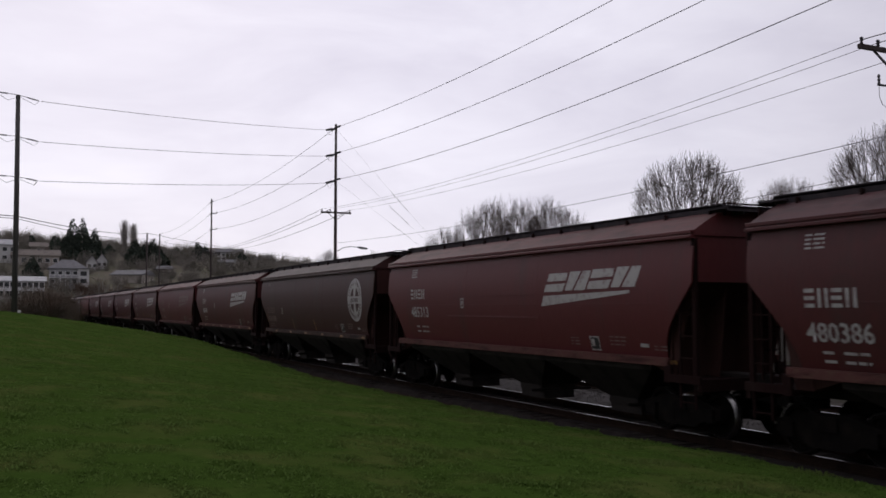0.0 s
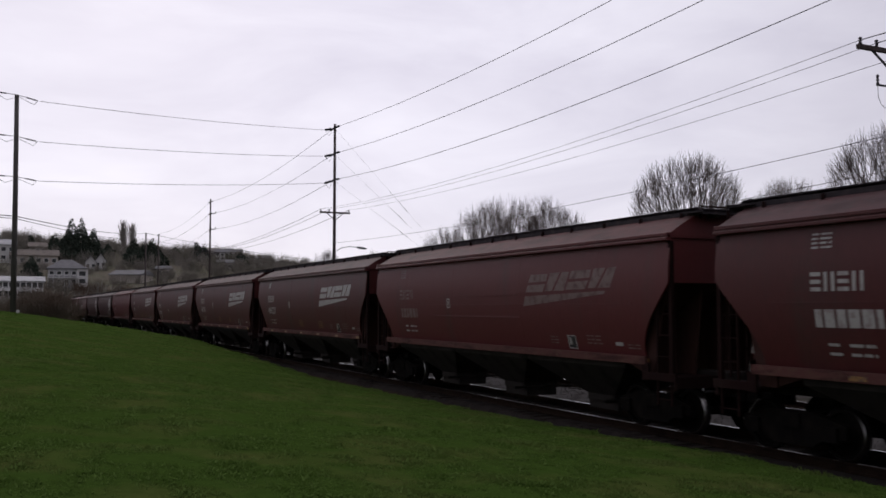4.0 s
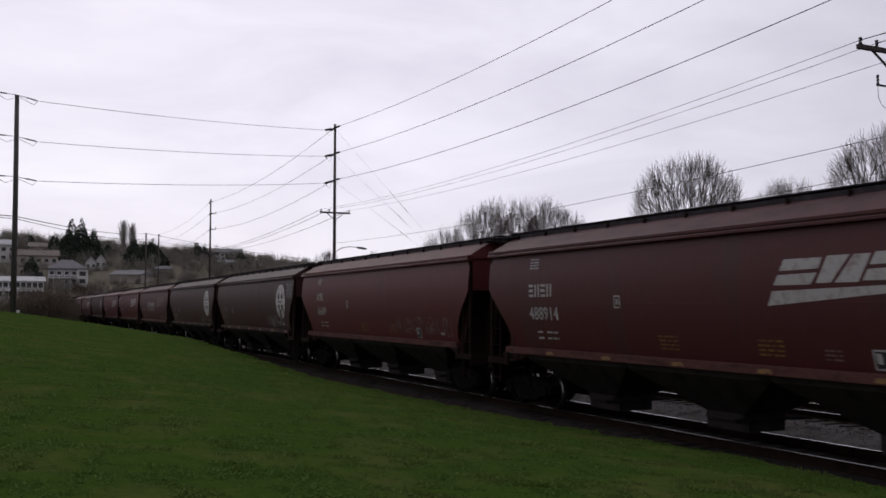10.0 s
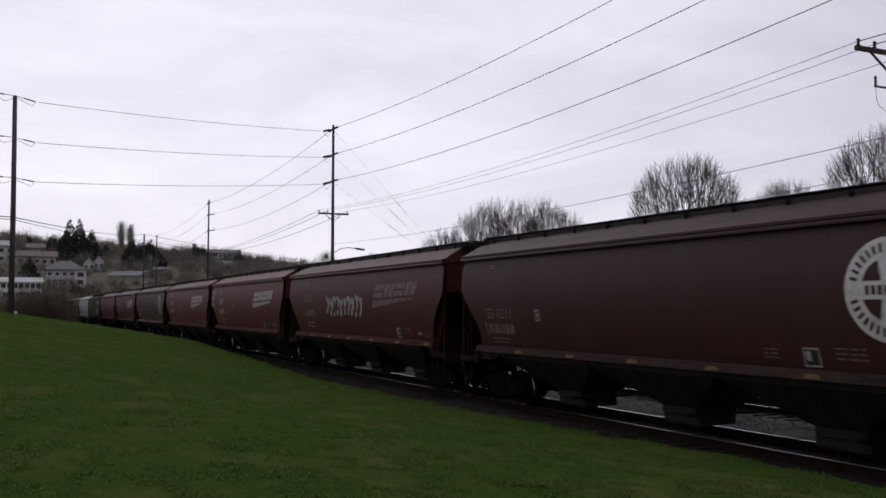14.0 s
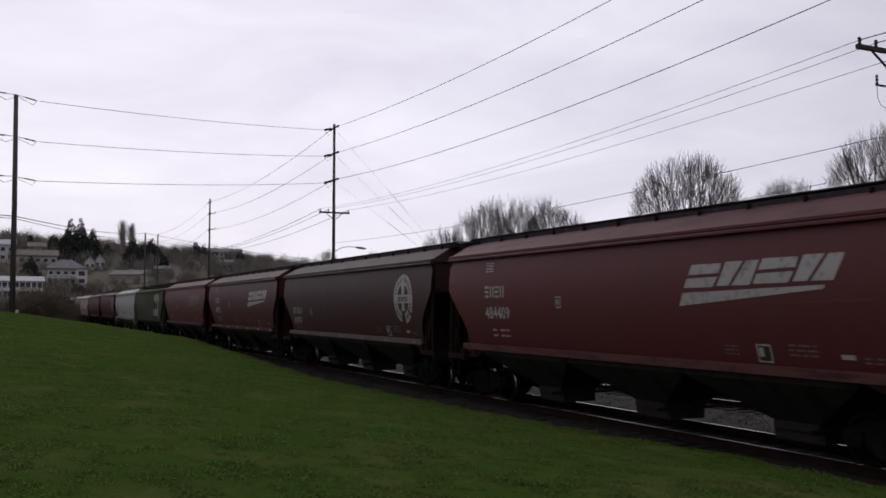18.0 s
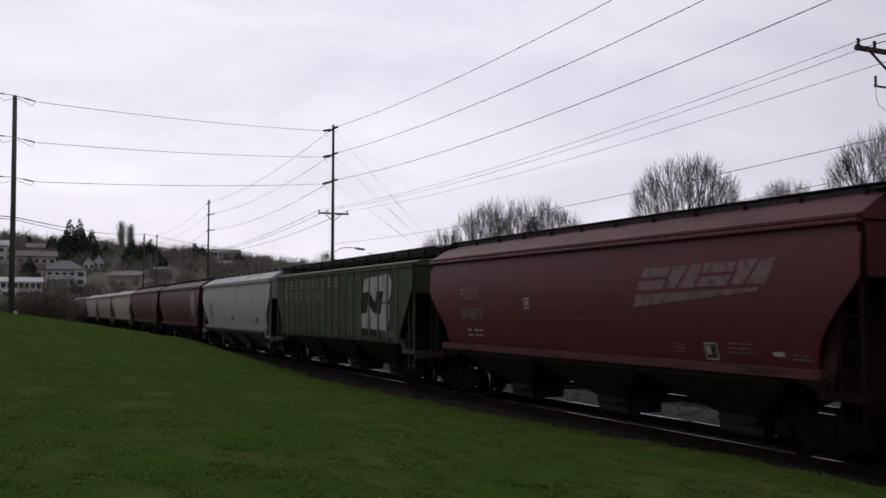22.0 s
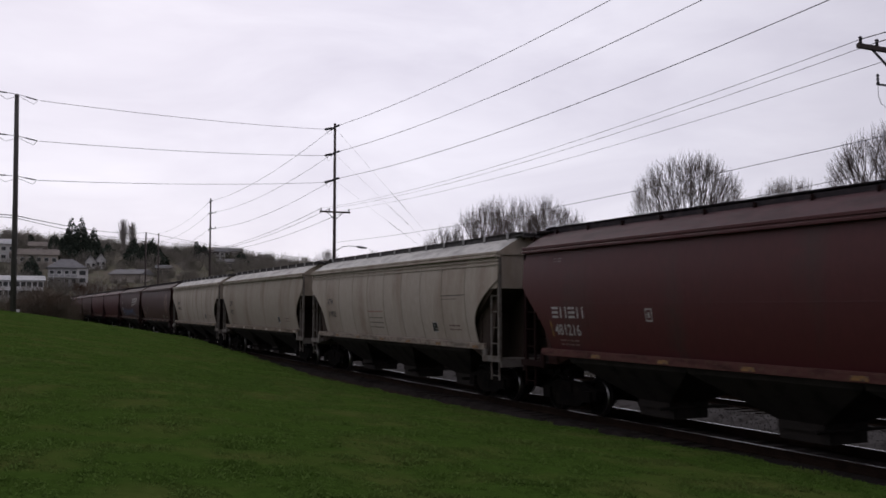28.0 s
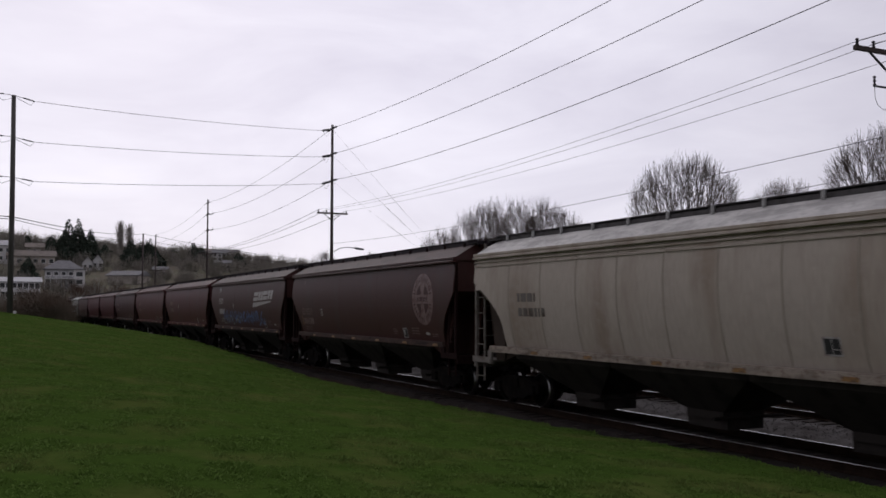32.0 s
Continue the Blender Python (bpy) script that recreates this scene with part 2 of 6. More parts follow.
M_ROOFPALE = material("pale_metal_roof", (0.42, 0.42, 0.43), rough=0.7, vary=0.25, size=1.5)
M_ROOFBROWN = material("brown_shingles", (0.21, 0.18, 0.155), rough=0.95, vary=0.35, size=1.2, stretch=(1, 1, 4))
M_GLASS = material("dark_window_glass", (0.03, 0.032, 0.036), rough=0.08, vary=0.1, size=3.0, gloss=0.8)
M_LAMP = material("lamp_head_grey", (0.14, 0.14, 0.15), rough=0.5, metal=0.3, vary=0.2, size=0.2)


# blades let the light through
bn, bk = M_BLADE.node_tree.nodes, M_BLADE.node_tree.links
b_thin, b_mix = bn.new("ShaderNodeBsdfTranslucent"), bn.new("ShaderNodeMixShader")
b_thin.inputs["Color"].default_value = (0.105, 0.165, 0.042, 1)
b_mix.inputs["Fac"].default_value = 0.5
bk.new(bn["Principled BSDF"].outputs["BSDF"], b_mix.inputs[1])
bk.new(b_thin.outputs["BSDF"], b_mix.inputs[2])
bk.new(b_mix.outputs["Shader"], bn["Material Output"].inputs["Surface"])


# ---------------------------------------------------------------- mesh helpers
def box(bm, x0, x1, y0, y1, z0, z1):
    v = [bm.verts.new(p) for p in ((x0, y0, z0), (x1, y0, z0), (x1, y1, z0), (x0, y1, z0), (x0, y0, z1), (x1, y0, z1), (x1, y1, z1), (x0, y1, z1))]
    for f in ((3, 2, 1, 0), (4, 5, 6, 7), (0, 1, 5, 4), (1, 2, 6, 5), (2, 3, 7, 6), (3, 0, 4, 7)):
        bm.faces.new([v[i] for i in f])


def beam(bm, a, b, w, h=None):
    """A square bar from a to b."""
    a, b, h = Vector(a), Vector(b), h or w
    d = (b - a).normalized()
    s = d.cross(Vector((0, 0, 1)))
    s = s.normalized() if s.length > 1e-3 else Vector((1, 0, 0))
    u = s.cross(d).normalized()
    ring = [(-w / 2, -h / 2), (w / 2, -h / 2), (w / 2, h / 2), (-w / 2, h / 2)]
    v = [bm.verts.new(p + s * i + u * j) for p in (a, b) for i, j in ring]
    for f in ((3, 2, 1, 0), (4, 5, 6, 7), (0, 1, 5, 4), (1, 2, 6, 5), (2, 3, 7, 6), (3, 0, 4, 7)):
        bm.faces.new([v[i] for i in f])


def prism(bm, outline, x0, x1):
    """An outline in (y, z), given thickness from x0 to x1."""
    a = [bm.verts.new((x0, y, z)) for y, z in outline]
    b = [bm.verts.new((x1, y, z)) for y, z in outline]
    n = len(outline)
    bm.faces.new(a)
    bm.faces.new(b[::-1])
    for i in range(n):
        bm.faces.new((a[i], b[i], b[(i + 1) % n], a[(i + 1) % n]))


def round_bar(bm, points, radii, sides=8):
    """A tapered tube through the points."""
    rings = []
    for i, p in enumerate(points):
        p = Vector(p)
        d = Vector(points[min(i + 1, len(points) - 1)]) - Vector(points[max(i - 1, 0)])
        d.normalize()
        s = d.cross(Vector((0.13, 0.21, 0.97)))
        s.normalize()
        u = s.cross(d)
        r = radii[i] if isinstance(radii, (list, tuple)) else radii
        rings.append([bm.verts.new(p + (s * math.cos(math.tau * k / sides) + u * math.sin(math.tau * k / sides)) * r) for k in range(sides)])
    for a, b in zip(rings, rings[1:]):
        for k in range(sides):
            bm.faces.new((a[k], a[(k + 1) % sides], b[(k + 1) % sides], b[k]))
    bm.faces.new(rings[0][::-1])
    bm.faces.new(rings[-1])


def mesh_of(name, bm, *mats, smooth=False):
    bmesh.ops.recalc_face_normals(bm, faces=bm.faces)
    me = bpy.data.meshes.new(name)
    bm.to_mesh(me)
    bm.free()
    for m in mats:
        me.materials.append(m)
    if smooth:
        me.shade_smooth()
    return me


def raw_mesh(name, verts, faces, mat):
    me = bpy.data.meshes.new(name)
    me.from_pydata(verts, [], faces)
    me.materials.append(mat)
    me.update()
    return me


def part(name, bm, mat, parent, label="", at=None):
    """One mesh object under a thing or a part; bm may be a mesh that is shared already."""
    me = bm if isinstance(bm, bpy.types.Mesh) else mesh_of(name, bm, mat)
    ob = new(name, me)
    ob.parent = parent
    if at is not None:
        ob.matrix_basis = at
    return tagged(ob, label)


def thing(name, label, category, group="", at=None):
    ob = new(name)
    ob.empty_display_size = 0.3
    if at is not None:
        ob.matrix_basis = at
    return tagged(ob, label, category, group)


def single(name, me, label, category="", group="", kind="", at=None):
    ob = new(name, me)
    if at is not None:
        ob.matrix_basis = at
    return tagged(ob, label, category, group, kind)


# ---------------------------------------------------------------- ground
def lawn_height(x, y):
    edge = np.interp(y, [-60, 9, 23, 35, 43, 52, 62, 75, 95, 140, 200], [0.3, 0.15, -0.10, -0.13, 0.12, 0.35, 0.62, 0.5, 0.0, -0.3, -0.4])
    top = np.interp(y, [-60, 0, 20, 45, 64, 78, 110, 160, 230], [1.0, 1.0, 1.15, 1.85, 2.42, 2.2, 0.9, 0.1, -0.4])
    k = np.clip(x / 11.3, -0.4, 1)
    z = top + (edge - top) * np.where(k > 0, np.maximum(k, 0) ** 1.12, k * 0.25)
    drop = np.clip((x - 11.25) / 0.5, 0, 1)
    z = z + (np.minimum(-0.75, z - 0.5) - z) * drop
    return np.where(x > 23.0, np.interp(x, [23.0, 24.5], [-0.75, -0.50]), z)


def ripple(x, y, wavelength, seed, waves=9):
    """Uneven swells of about that wavelength, between -1 and 1 or so."""
    r = np.random.default_rng(seed)
    out = 0.0
    for i in range(waves):
        a, k, p = r.uniform(0, math.tau), math.tau / (wavelength * r.uniform(0.6, 1.7)), r.uniform(0, math.tau)
        out = out + np.sin(k * (x * math.cos(a) + y * math.sin(a)) + p)
    return out / math.sqrt(waves)


def lawn_bumps(x, y):
    return 0.022 * ripple(x, y, 3.2, 51) + 0.010 * ripple(x, y, 1.1, 52)


def graded(stops):
    out = []
    for a, b, step in stops:
        out += list(np.arange(a, b, step))
    return np.array(out + [stops[-1][1]])


gx = graded([(-3000, -200, 400), (-200, -40, 20), (-40, -6, 2), (-6, 10.5, 0.5), (10.5, 12.2, 0.12), (12.2, 22.7, 5.25), (22.7, 25.7, 0.5), (25.7, 40, 4), (40, 200, 20), (200, 3000, 400)])
gy = graded([(-3000, -200, 400), (-200, -20, 15), (-20, 2, 2), (2, 50, 0.8), (50, 120, 2.5), (120, 240, 10), (240, 3000, 400)])
gX, gY = np.meshgrid(gx, gy, indexing="ij")
gZ = lawn_height(gX, gY) + lawn_bumps(gX, gY) * (gX < 12)
ni, nj = gX.shape
g_verts = np.stack([gX.ravel(), gY.ravel(), gZ.ravel()], axis=1).tolist()
g_faces = [(i * nj + j, (i + 1) * nj + j, (i + 1) * nj + j + 1, i * nj + j + 1) for i in range(ni - 1) for j in range(nj - 1)]
ground_mesh = raw_mesh("ground", g_verts, g_faces, M_GROUND)
ground_mesh.shade_smooth()
single("ground", ground_mesh, "mown green lawn sloping down to the railway", "lawn", kind="structure")

# short blades over the part of the lawn that is seen close
rng = np.random.default_rng(7)


def blades(count, x0, x1, y0, y1, tall, seed):
    r = np.random.default_rng(seed)
    x, y = r.uniform(x0, x1, count), y0 + (y1 - y0) * r.random(count) ** 1.3
    x = np.minimum(x, 11.36 + 0.10 * np.sin(y * 3.1) + 0.06 * np.sin(y * 7.7))
    z = lawn_height(np.minimum(x, 11.25), y) + lawn_bumps(x, y) - 0.01
    clump = 0.75 + 0.42 * ripple(x, y, 0.45, 61) + 0.35 * ripple(x, y, 1.5, 62)
    h = tall * np.clip(clump, 0.12, 2.2) * r.uniform(0.5, 1.3, count)
    a, w = r.uniform(0, math.tau, count), r.uniform(0.012, 0.022, count)
    dx, dy = np.cos(a) * w, np.sin(a) * w
    lx, ly = -np.sin(a) * h * r.uniform(0.4, 1.8, count), np.cos(a) * h * r.uniform(0.4, 1.8, count)
    v = np.stack([np.stack([x - dx, y - dy, z], 1), np.stack([x + dx, y + dy, z], 1), np.stack([x + lx, y + ly, z + h], 1)], 1).reshape(-1, 3)
    return v


bl = np.concatenate([blades(230000, -4.0, 11.3, 6.5, 28, 0.036, 1), blades(70000, -2.0, 11.3, 24, 64, 0.050, 2), blades(12000, 10.9, 11.45, 6, 60, 0.04, 3)])
blade_mesh = bpy.data.meshes.new("grass")
blade_mesh.from_pydata(bl.tolist(), [], np.arange(len(bl)).reshape(-1, 3).tolist())
blade_mesh.materials.append(M_BLADE)
single("grass", blade_mesh, "short damp green grass covering the bank", "grass", kind="stuff")

# railway bed: dark cess, ballast of both tracks
bed = bmesh.new()
profile = [(11.15, -0.62), (11.45, -0.36), (12.1, -0.40), (12.45, -0.30), (12.65, -0.185), (14.72, -0.185), (15.2, -0.20), (16.0, -0.40), (17.0, -0.40), (17.7, -0.21), (21.3, -0.21), (22.2, -0.45), (23.5, -0.50), (23.6, -0.9), (11.1, -0.9)]
ys = list(np.arange(-480, 0, 40)) + list(np.arange(0, 60, 3)) + list(np.arange(60, 700, 40))
rings = [[bed.verts.new((x, y, z + 0.02 * math.sin(y * 1.1 + x))) for x, z in profile] for y in ys]
for a, b in zip(rings, rings[1:]):
    for k in range(len(profile) - 1):
        f = bed.faces.new((a[k], a[k + 1], b[k + 1], b[k]))
        # the near track's ballast is darker than the far track's
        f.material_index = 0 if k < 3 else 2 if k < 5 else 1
single("railway_bed", mesh_of("railway_bed", bed, M_CESS, M_BALLAST, M_DARKBALLAST), "dark soil strip and grey crushed-stone railway bed", "railway bed", kind="structure")

# gravel verge behind the tracks, on which the poles and trees stand
verge = bmesh.new()
vx, vy = [23.3, 26, 30, 36, 44, 56, 75, 140, 300, 700], list(np.arange(-400, -40, 60.0)) + list(np.arange(-40, 160, 8.0)) + list(np.arange(160, 1000, 60.0))
grid = [[verge.verts.new((x, y, -0.452 + 0.03 * math.sin(x * 1.7 + y * 0.5) * (x > 24))) for y in vy] for x in vx]
for a, b in zip(grid, grid[1:]):
    for k in range(len(vy) - 1):
        verge.faces.new((a[k], b[k], b[k + 1], a[k + 1]))
single("verge", mesh_of("verge", verge, M_VERGE, smooth=True), "bare dark gravel verge behind the tracks", "gravel verge", kind="structure")

# loose stones
sv, sf = [], []
for i in range(9000):
    x = rng.uniform(14.8, 18.2)
    y = 6 + 44 * rng.random() ** 1.3
    z = float(np.interp(x, [p[0] for p in profile[:13]], [p[1] for p in profile[:13]]))
    r = rng.uniform(0.014, 0.032)
    o = len(sv)
    for dx, dy, dz in ((1, 0, 0), (-0.6, 0.9, 0), (-0.6, -0.9, 0), (0.1, 0.1, 1), (0, 0, -0.6)):
        q = rng.uniform(0.7, 1.3, 3) * r
        sv.append((x + dx * q[0], y + dy * q[1], z + dz * q[2] + 0.01))
    sf += [(o, o + 1, o + 3), (o + 1, o + 2, o + 3), (o + 2, o, o + 3), (o + 1, o, o + 4), (o + 2, o + 1, o + 4), (o, o + 2, o + 4)]
single("ballast_stones", raw_mesh("ballast_stones", sv, sf, M_STONE), "loose grey ballast stones between the rails", "ballast", kind="stuff")

# tracks
TRACK_X = 13.9
rail_outline = [(-0.070, -0.175), (0.070, -0.175), (0.070, -0.160), (0.010, -0.145), (0.010, -0.045), (0.036, -0.035), (0.036, -0.004), (0.028, 0.0), (-0.028, 0.0), (-0.036, -0.004), (-0.036, -0.035), (-0.010, -0.045), (-0.010, -0.145), (-0.070, -0.160)]


def rail_mesh(y0, y1, head):
    bm = bmesh.new()
    a = [bm.verts.new((x, y0, z)) for x, z in rail_outline]
    b = [bm.verts.new((x, y1, z)) for x, z in rail_outline]
    for i in range(len(a)):
        f = bm.faces.new((a[i], a[(i + 1) % len(a)], b[(i + 1) % len(a)], b[i]))
        f.material_index = 1 if i == 7 else 0
    return mesh_of("rail", bm, M_RAILSIDE, head)


rail_me, dull_rail_me = rail_mesh(-480, 700, M_RAIL), rail_mesh(-480, 700, M_RAILDULL)
bm = bmesh.new()
box(bm, -1.3, 1.3, -0.115, 0.115, -0.34, -0.176)
bmesh.ops.bevel(bm, geom=bm.edges[:], offset=0.012, segments=1)
tie_me = mesh_of("tie", bm, M_TIE)
for name, cx, first in (("track_1", TRACK_X, True), ("track_2", 19.52, False)):
    track = tagged(new(name), "standard-gauge steel track with polished rail heads on wooden ties", "railway track", kind="structure")
    track.location = (cx, 0, 0)
    for side in (-0.755, 0.755):
        part("rail", dull_rail_me if first and side < 0 else rail_me, None, track, at=pose(side, 0, 0))
    near = 200 if first else 90
    for i in range(near):
        part("tie", tie_me, None, track, at=pose(rng.uniform(-0.03, 0.03), 2 + i * 0.56, rng.uniform(-0.012, 0.0), 0, 0, rng.uniform(-0.8, 0.8)))
    far = bmesh.new()
    for i in range(300):
        y = 2 + near * 0.56 + i * 0.56
        box(far, -1.3, 1.3, y - 0.11, y + 0.11, -0.34, -0.176)
    tagged(part("far_ties", far, M_TIE, track), kind="stuff")


# ---------------------------------------------------------------- far hillside
def hill_height(deg, r):
    top = np.interp(deg, [-40, -8, 0, 4, 8, 11, 14, 17, 20, 26, 34, 45], [38, 36, 34, 31, 29.5, 28, 25.5, 22, 18, 9, 3, 0])
    k = np.clip((r - 210) / 270, 0, 1)
    return -0.4 + top * k * k * (3 - 2 * k)


def polar(deg, r, z=None):
    return Vector((r * math.sin(radians(deg)), r * math.cos(radians(deg)), float(hill_height(deg, r)) if z is None else z))


h_deg, h_r = np.arange(-40, 46, 1.0), np.concatenate([np.arange(200, 500, 10), [520, 600, 800, 1200]])
h_verts = []
for d in h_deg:
    for r in h_r:
        p = polar(d, r)
        h_verts.append((p.x, p.y, p.z + 0.5 * noise.noise((p.x * 0.05, p.y * 0.05, 0)) * min(1, (r - 200) / 60)))
nr = len(h_r)
h_faces = [(i * nr + j, i * nr + j + 1, (i + 1) * nr + j + 1, (i + 1) * nr + j) for i in range(len(h_deg) - 1) for j in range(nr - 1)]
hill_mesh = raw_mesh("hillside", h_verts, h_faces, M_HILL)
hill_mesh.shade_smooth()
single("hillside", hill_mesh, "scrubby brown-green winter hillside with houses", "hillside", kind="structure")


# ---------------------------------------------------------------- trees
def tube(verts, faces, pts, radii, sides=3):
    o = len(verts)
    for p, r in zip(pts, radii):
        for k in range(sides):
            a = math.tau * k / sides
            verts.append((p[0] + r * math.cos(a), p[1] + r * math.sin(a), p[2] + 0.3 * r * math.sin(2 * a)))
    for i in range(len(pts) - 1):
        for k in range(sides):
            q = (k + 1) % sides
            faces.append((o + i * sides + k, o + i * sides + q, o + (i + 1) * sides + q, o + (i + 1) * sides + k))


def shoot(start, direction, length, r0, r1, steps, rnd, lift=0.12, wander=0.10):
    pts, radii = [Vector(start)], [r0]
    d = Vector(direction).normalized()
    for i in range(steps):
        d = (d + Vector((rnd.gauss(0, wander), rnd.gauss(0, wander), rnd.gauss(0, wander) + lift))).normalized()
        pts.append(pts[-1] + d * (length / steps))
        radii.append(r0 + (r1 - r0) * (i + 1) / steps)
    return pts, radii


def bare_tree(at, height, width, low, seed, label, limbs=70, twig=0.008, mat=None):
    """A leafless tree: trunk, limbs that fan out from low down, twigs up to a lumpy round outline."""
    rnd = random.Random(seed)
    mat = mat or M_BARK
    tree = thing("bare_tree", label, "tree", "bare winter trees", pose(*at, 0, 0, rnd.uniform(0, 360)))
    centre, semi = Vector((0, 0, low)), Vector((width / 2, width / 2, height - low))
    pivot = Vector((0, 0, low - 0.62 * semi.z))
    fz = pivot.z * 0.75
    v, f = [], []
    tube(v, f, [(0, 0, -0.3), (0.03, 0, fz * 0.5), (0, 0.04, fz * 1.05)], [height * 0.024, height * 0.019, height * 0.016], 8)
    part("trunk", raw_mesh("trunk", v, f, mat), None, tree)
    v, f = [], []

    def reach(d, share):
        lump = 1 + 0.07 * noise.noise((d.x * 2.6 + seed, d.y * 2.6, d.z * 2.6))
        tip = centre + Vector((d.x * semi.x, d.y * semi.y, d.z * semi.z)) * lump
        return pivot.lerp(tip, share)

    def nudge(d, amount):
        return (d + Vector((rnd.gauss(0, amount), rnd.gauss(0, amount), rnd.gauss(0, amount)))).normalized()

    def limb(a, b, r0, r1, bend):
        mid = a.lerp(b, 0.5) + Vector((rnd.gauss(0, bend), rnd.gauss(0, bend), rnd.gauss(0, bend) - bend * 0.8))
        tube(v, f, [a, mid, b], [r0, (r0 + r1) / 2, r1], 3)

    n1 = max(16, limbs // 7)
    for i in range(n1):
        tilt = math.acos(1 - 1.30 * (i + 0.5) / n1)
        az = i * 2.399 + rnd.uniform(-0.3, 0.3)
        d1 = Vector((math.sin(tilt) * math.cos(az), math.sin(tilt) * math.sin(az), math.cos(tilt)))
        p1 = reach(d1, rnd.uniform(0.26, 0.42))
        root = Vector((0, 0, fz * rnd.uniform(0.8, 1.0)))
        limb(root, p1, height * 0.0054, height * 0.0036, 0.06)
        for j in range(4):
            d2 = nudge(d1, 0.27)
            p2 = reach(d2, rnd.uniform(0.50, 0.66))
            limb(p1, p2, height * 0.0026, height * 0.0015, 0.05)
            for k in range(4):
                d3 = nudge(d2, 0.16)
                p3 = reach(d3, rnd.uniform(0.70, 0.84))
                limb(p2, p3, height * 0.0015, twig * 1.2, 0.03)
                for m in range(4):
                    d4 = nudge(d3, 0.10)
                    p4 = reach(d4, rnd.uniform(0.86, 0.99))
                    limb(p3, p4, twig * 1.05, twig * 0.6, 0.015)
                    for s in range(2):
                        a = p3.lerp(p4, rnd.uniform(0.0, 0.75))
                        c = reach(nudge(d4, 0.08), rnd.uniform(0.84, 0.99))
                        tube(v, f, [a, a.lerp(c, min(1.0, 0.8 / max(0.3, (c - a).length)))], [twig * 0.6, twig * 0.4], 3)
    part("crown", raw_mesh("crown", v, f, mat), None, tree)
    return tree


TREES = [
    # x, y, height, crown width, height of the crown's middle, limbs, seed
    (34.9, 41.0, 12.2, 7.3, 7.9, 200, 11),
    (35.8, 27.9, 11.7, 7.4, 7.8, 190, 12),
    (47.3, 45.6, 12.2, 6.0, 8.2, 90, 13),
    (38.6, 60.5, 11.3, 6.4, 7.6, 128, 14),
    (38.9, 63.9, 12.5, 7.8, 7.6, 128, 15),
    (38.6, 68.4, 12.9, 8.2, 7.8, 128, 16),
    (39.0, 73.5, 13.0, 7.0, 7.9, 128, 17),
    (39.2, 81.5, 11.4, 6.0, 7.0, 110, 18),
    (43.0, 130.0, 11.9, 6.0, 7.5, 80, 20),
    (46.5, 120.0, 11.2, 5.0, 7.0, 70, 21),
]
for x, y, height, width, low, limbs, seed in TREES:
    bare_tree((x, y, -0.45), height, width, low, seed, "leafless grey-brown tree with a dense rounded twig crown", limbs=limbs)


def fir(at, height, width, seed):
    """A conifer: trunk, and tufts of needles that fill a ragged cone."""
    rnd = random.Random(seed)
    tree = thing("fir_tree", "dark green fir tree standing on the hillside", "tree", "hillside firs", Matrix.Translation(at))
    v, f = [], []
    tube(v, f, [(0, 0, -0.5), (0, 0, height)], [height * 0.018, 0.03], 6)
    part("trunk", raw_mesh("trunk", v, f, M_BARK), None, tree)
    v, f = [], []
    for i in range(int(height * 75)):
        q = 1 - math.sqrt(rnd.random())
        az = rnd.uniform(0, math.tau)
        z = height * (0.05 + 0.95 * q)
        lobe = 1 + 0.35 * noise.noise((math.cos(az) * 1.3 + seed, math.sin(az) * 1.3, z * 0.45))
        ln = (width * 0.62 * (1 - q) ** 0.85 * lobe + 0.12) * rnd.uniform(0.35, 1.0) ** 0.5
        c, d = math.cos(az) * ln, math.sin(az) * ln
        size = (0.35 + 0.55 * (1 - q)) * rnd.uniform(0.6, 1.3)
        o = len(v)
        for k in range(3):
            v.append((c + rnd.gauss(0, size * 0.7), d + rnd.gauss(0, size * 0.7), z + rnd.gauss(0, size * 0.55) - 0.12 * ln))
        v.append((c, d, z + size * 0.5))
        f += [(o, o + 1, o + 3), (o + 1, o + 2, o + 3), (o + 2, o, o + 3)]
    part("crown", raw_mesh("crown", v, f, M_FIR), None, tree)
    return tree


FIRS = [(3.6, 369, 16.5, 8.0), (4.14, 371, 17.2, 6.5), (4.81, 383, 12.5, 6.0), (2.73, 397, 7.6, 5.5), (1.53, 315, 8.2, 5.5), (7.05, 370, 10.5, 6.5), (7.64, 373, 9.0, 6.0), (8.05, 378, 10.2, 6.0), (8.4, 370, 8.0, 5.5), (7.3, 365, 7.0, 6.0), (10.6, 411, 7.8, 4.5), (1.47, 406, 5.5, 2.6), (13.17, 398, 6.0, 6.5), (11.0, 405, 6.5, 4.5), (9.4, 408, 5.0, 5.0), (11.12, 409, 5.6, 3.4), (5.6, 402, 5.0, 4.0), (-1.5, 380, 12.0, 6.0), (-4.0, 400, 14.0, 6.0)]
for i, (deg, r, height, width) in enumerate(FIRS):
    fir(polar(deg, r), height, width, 100 + i)


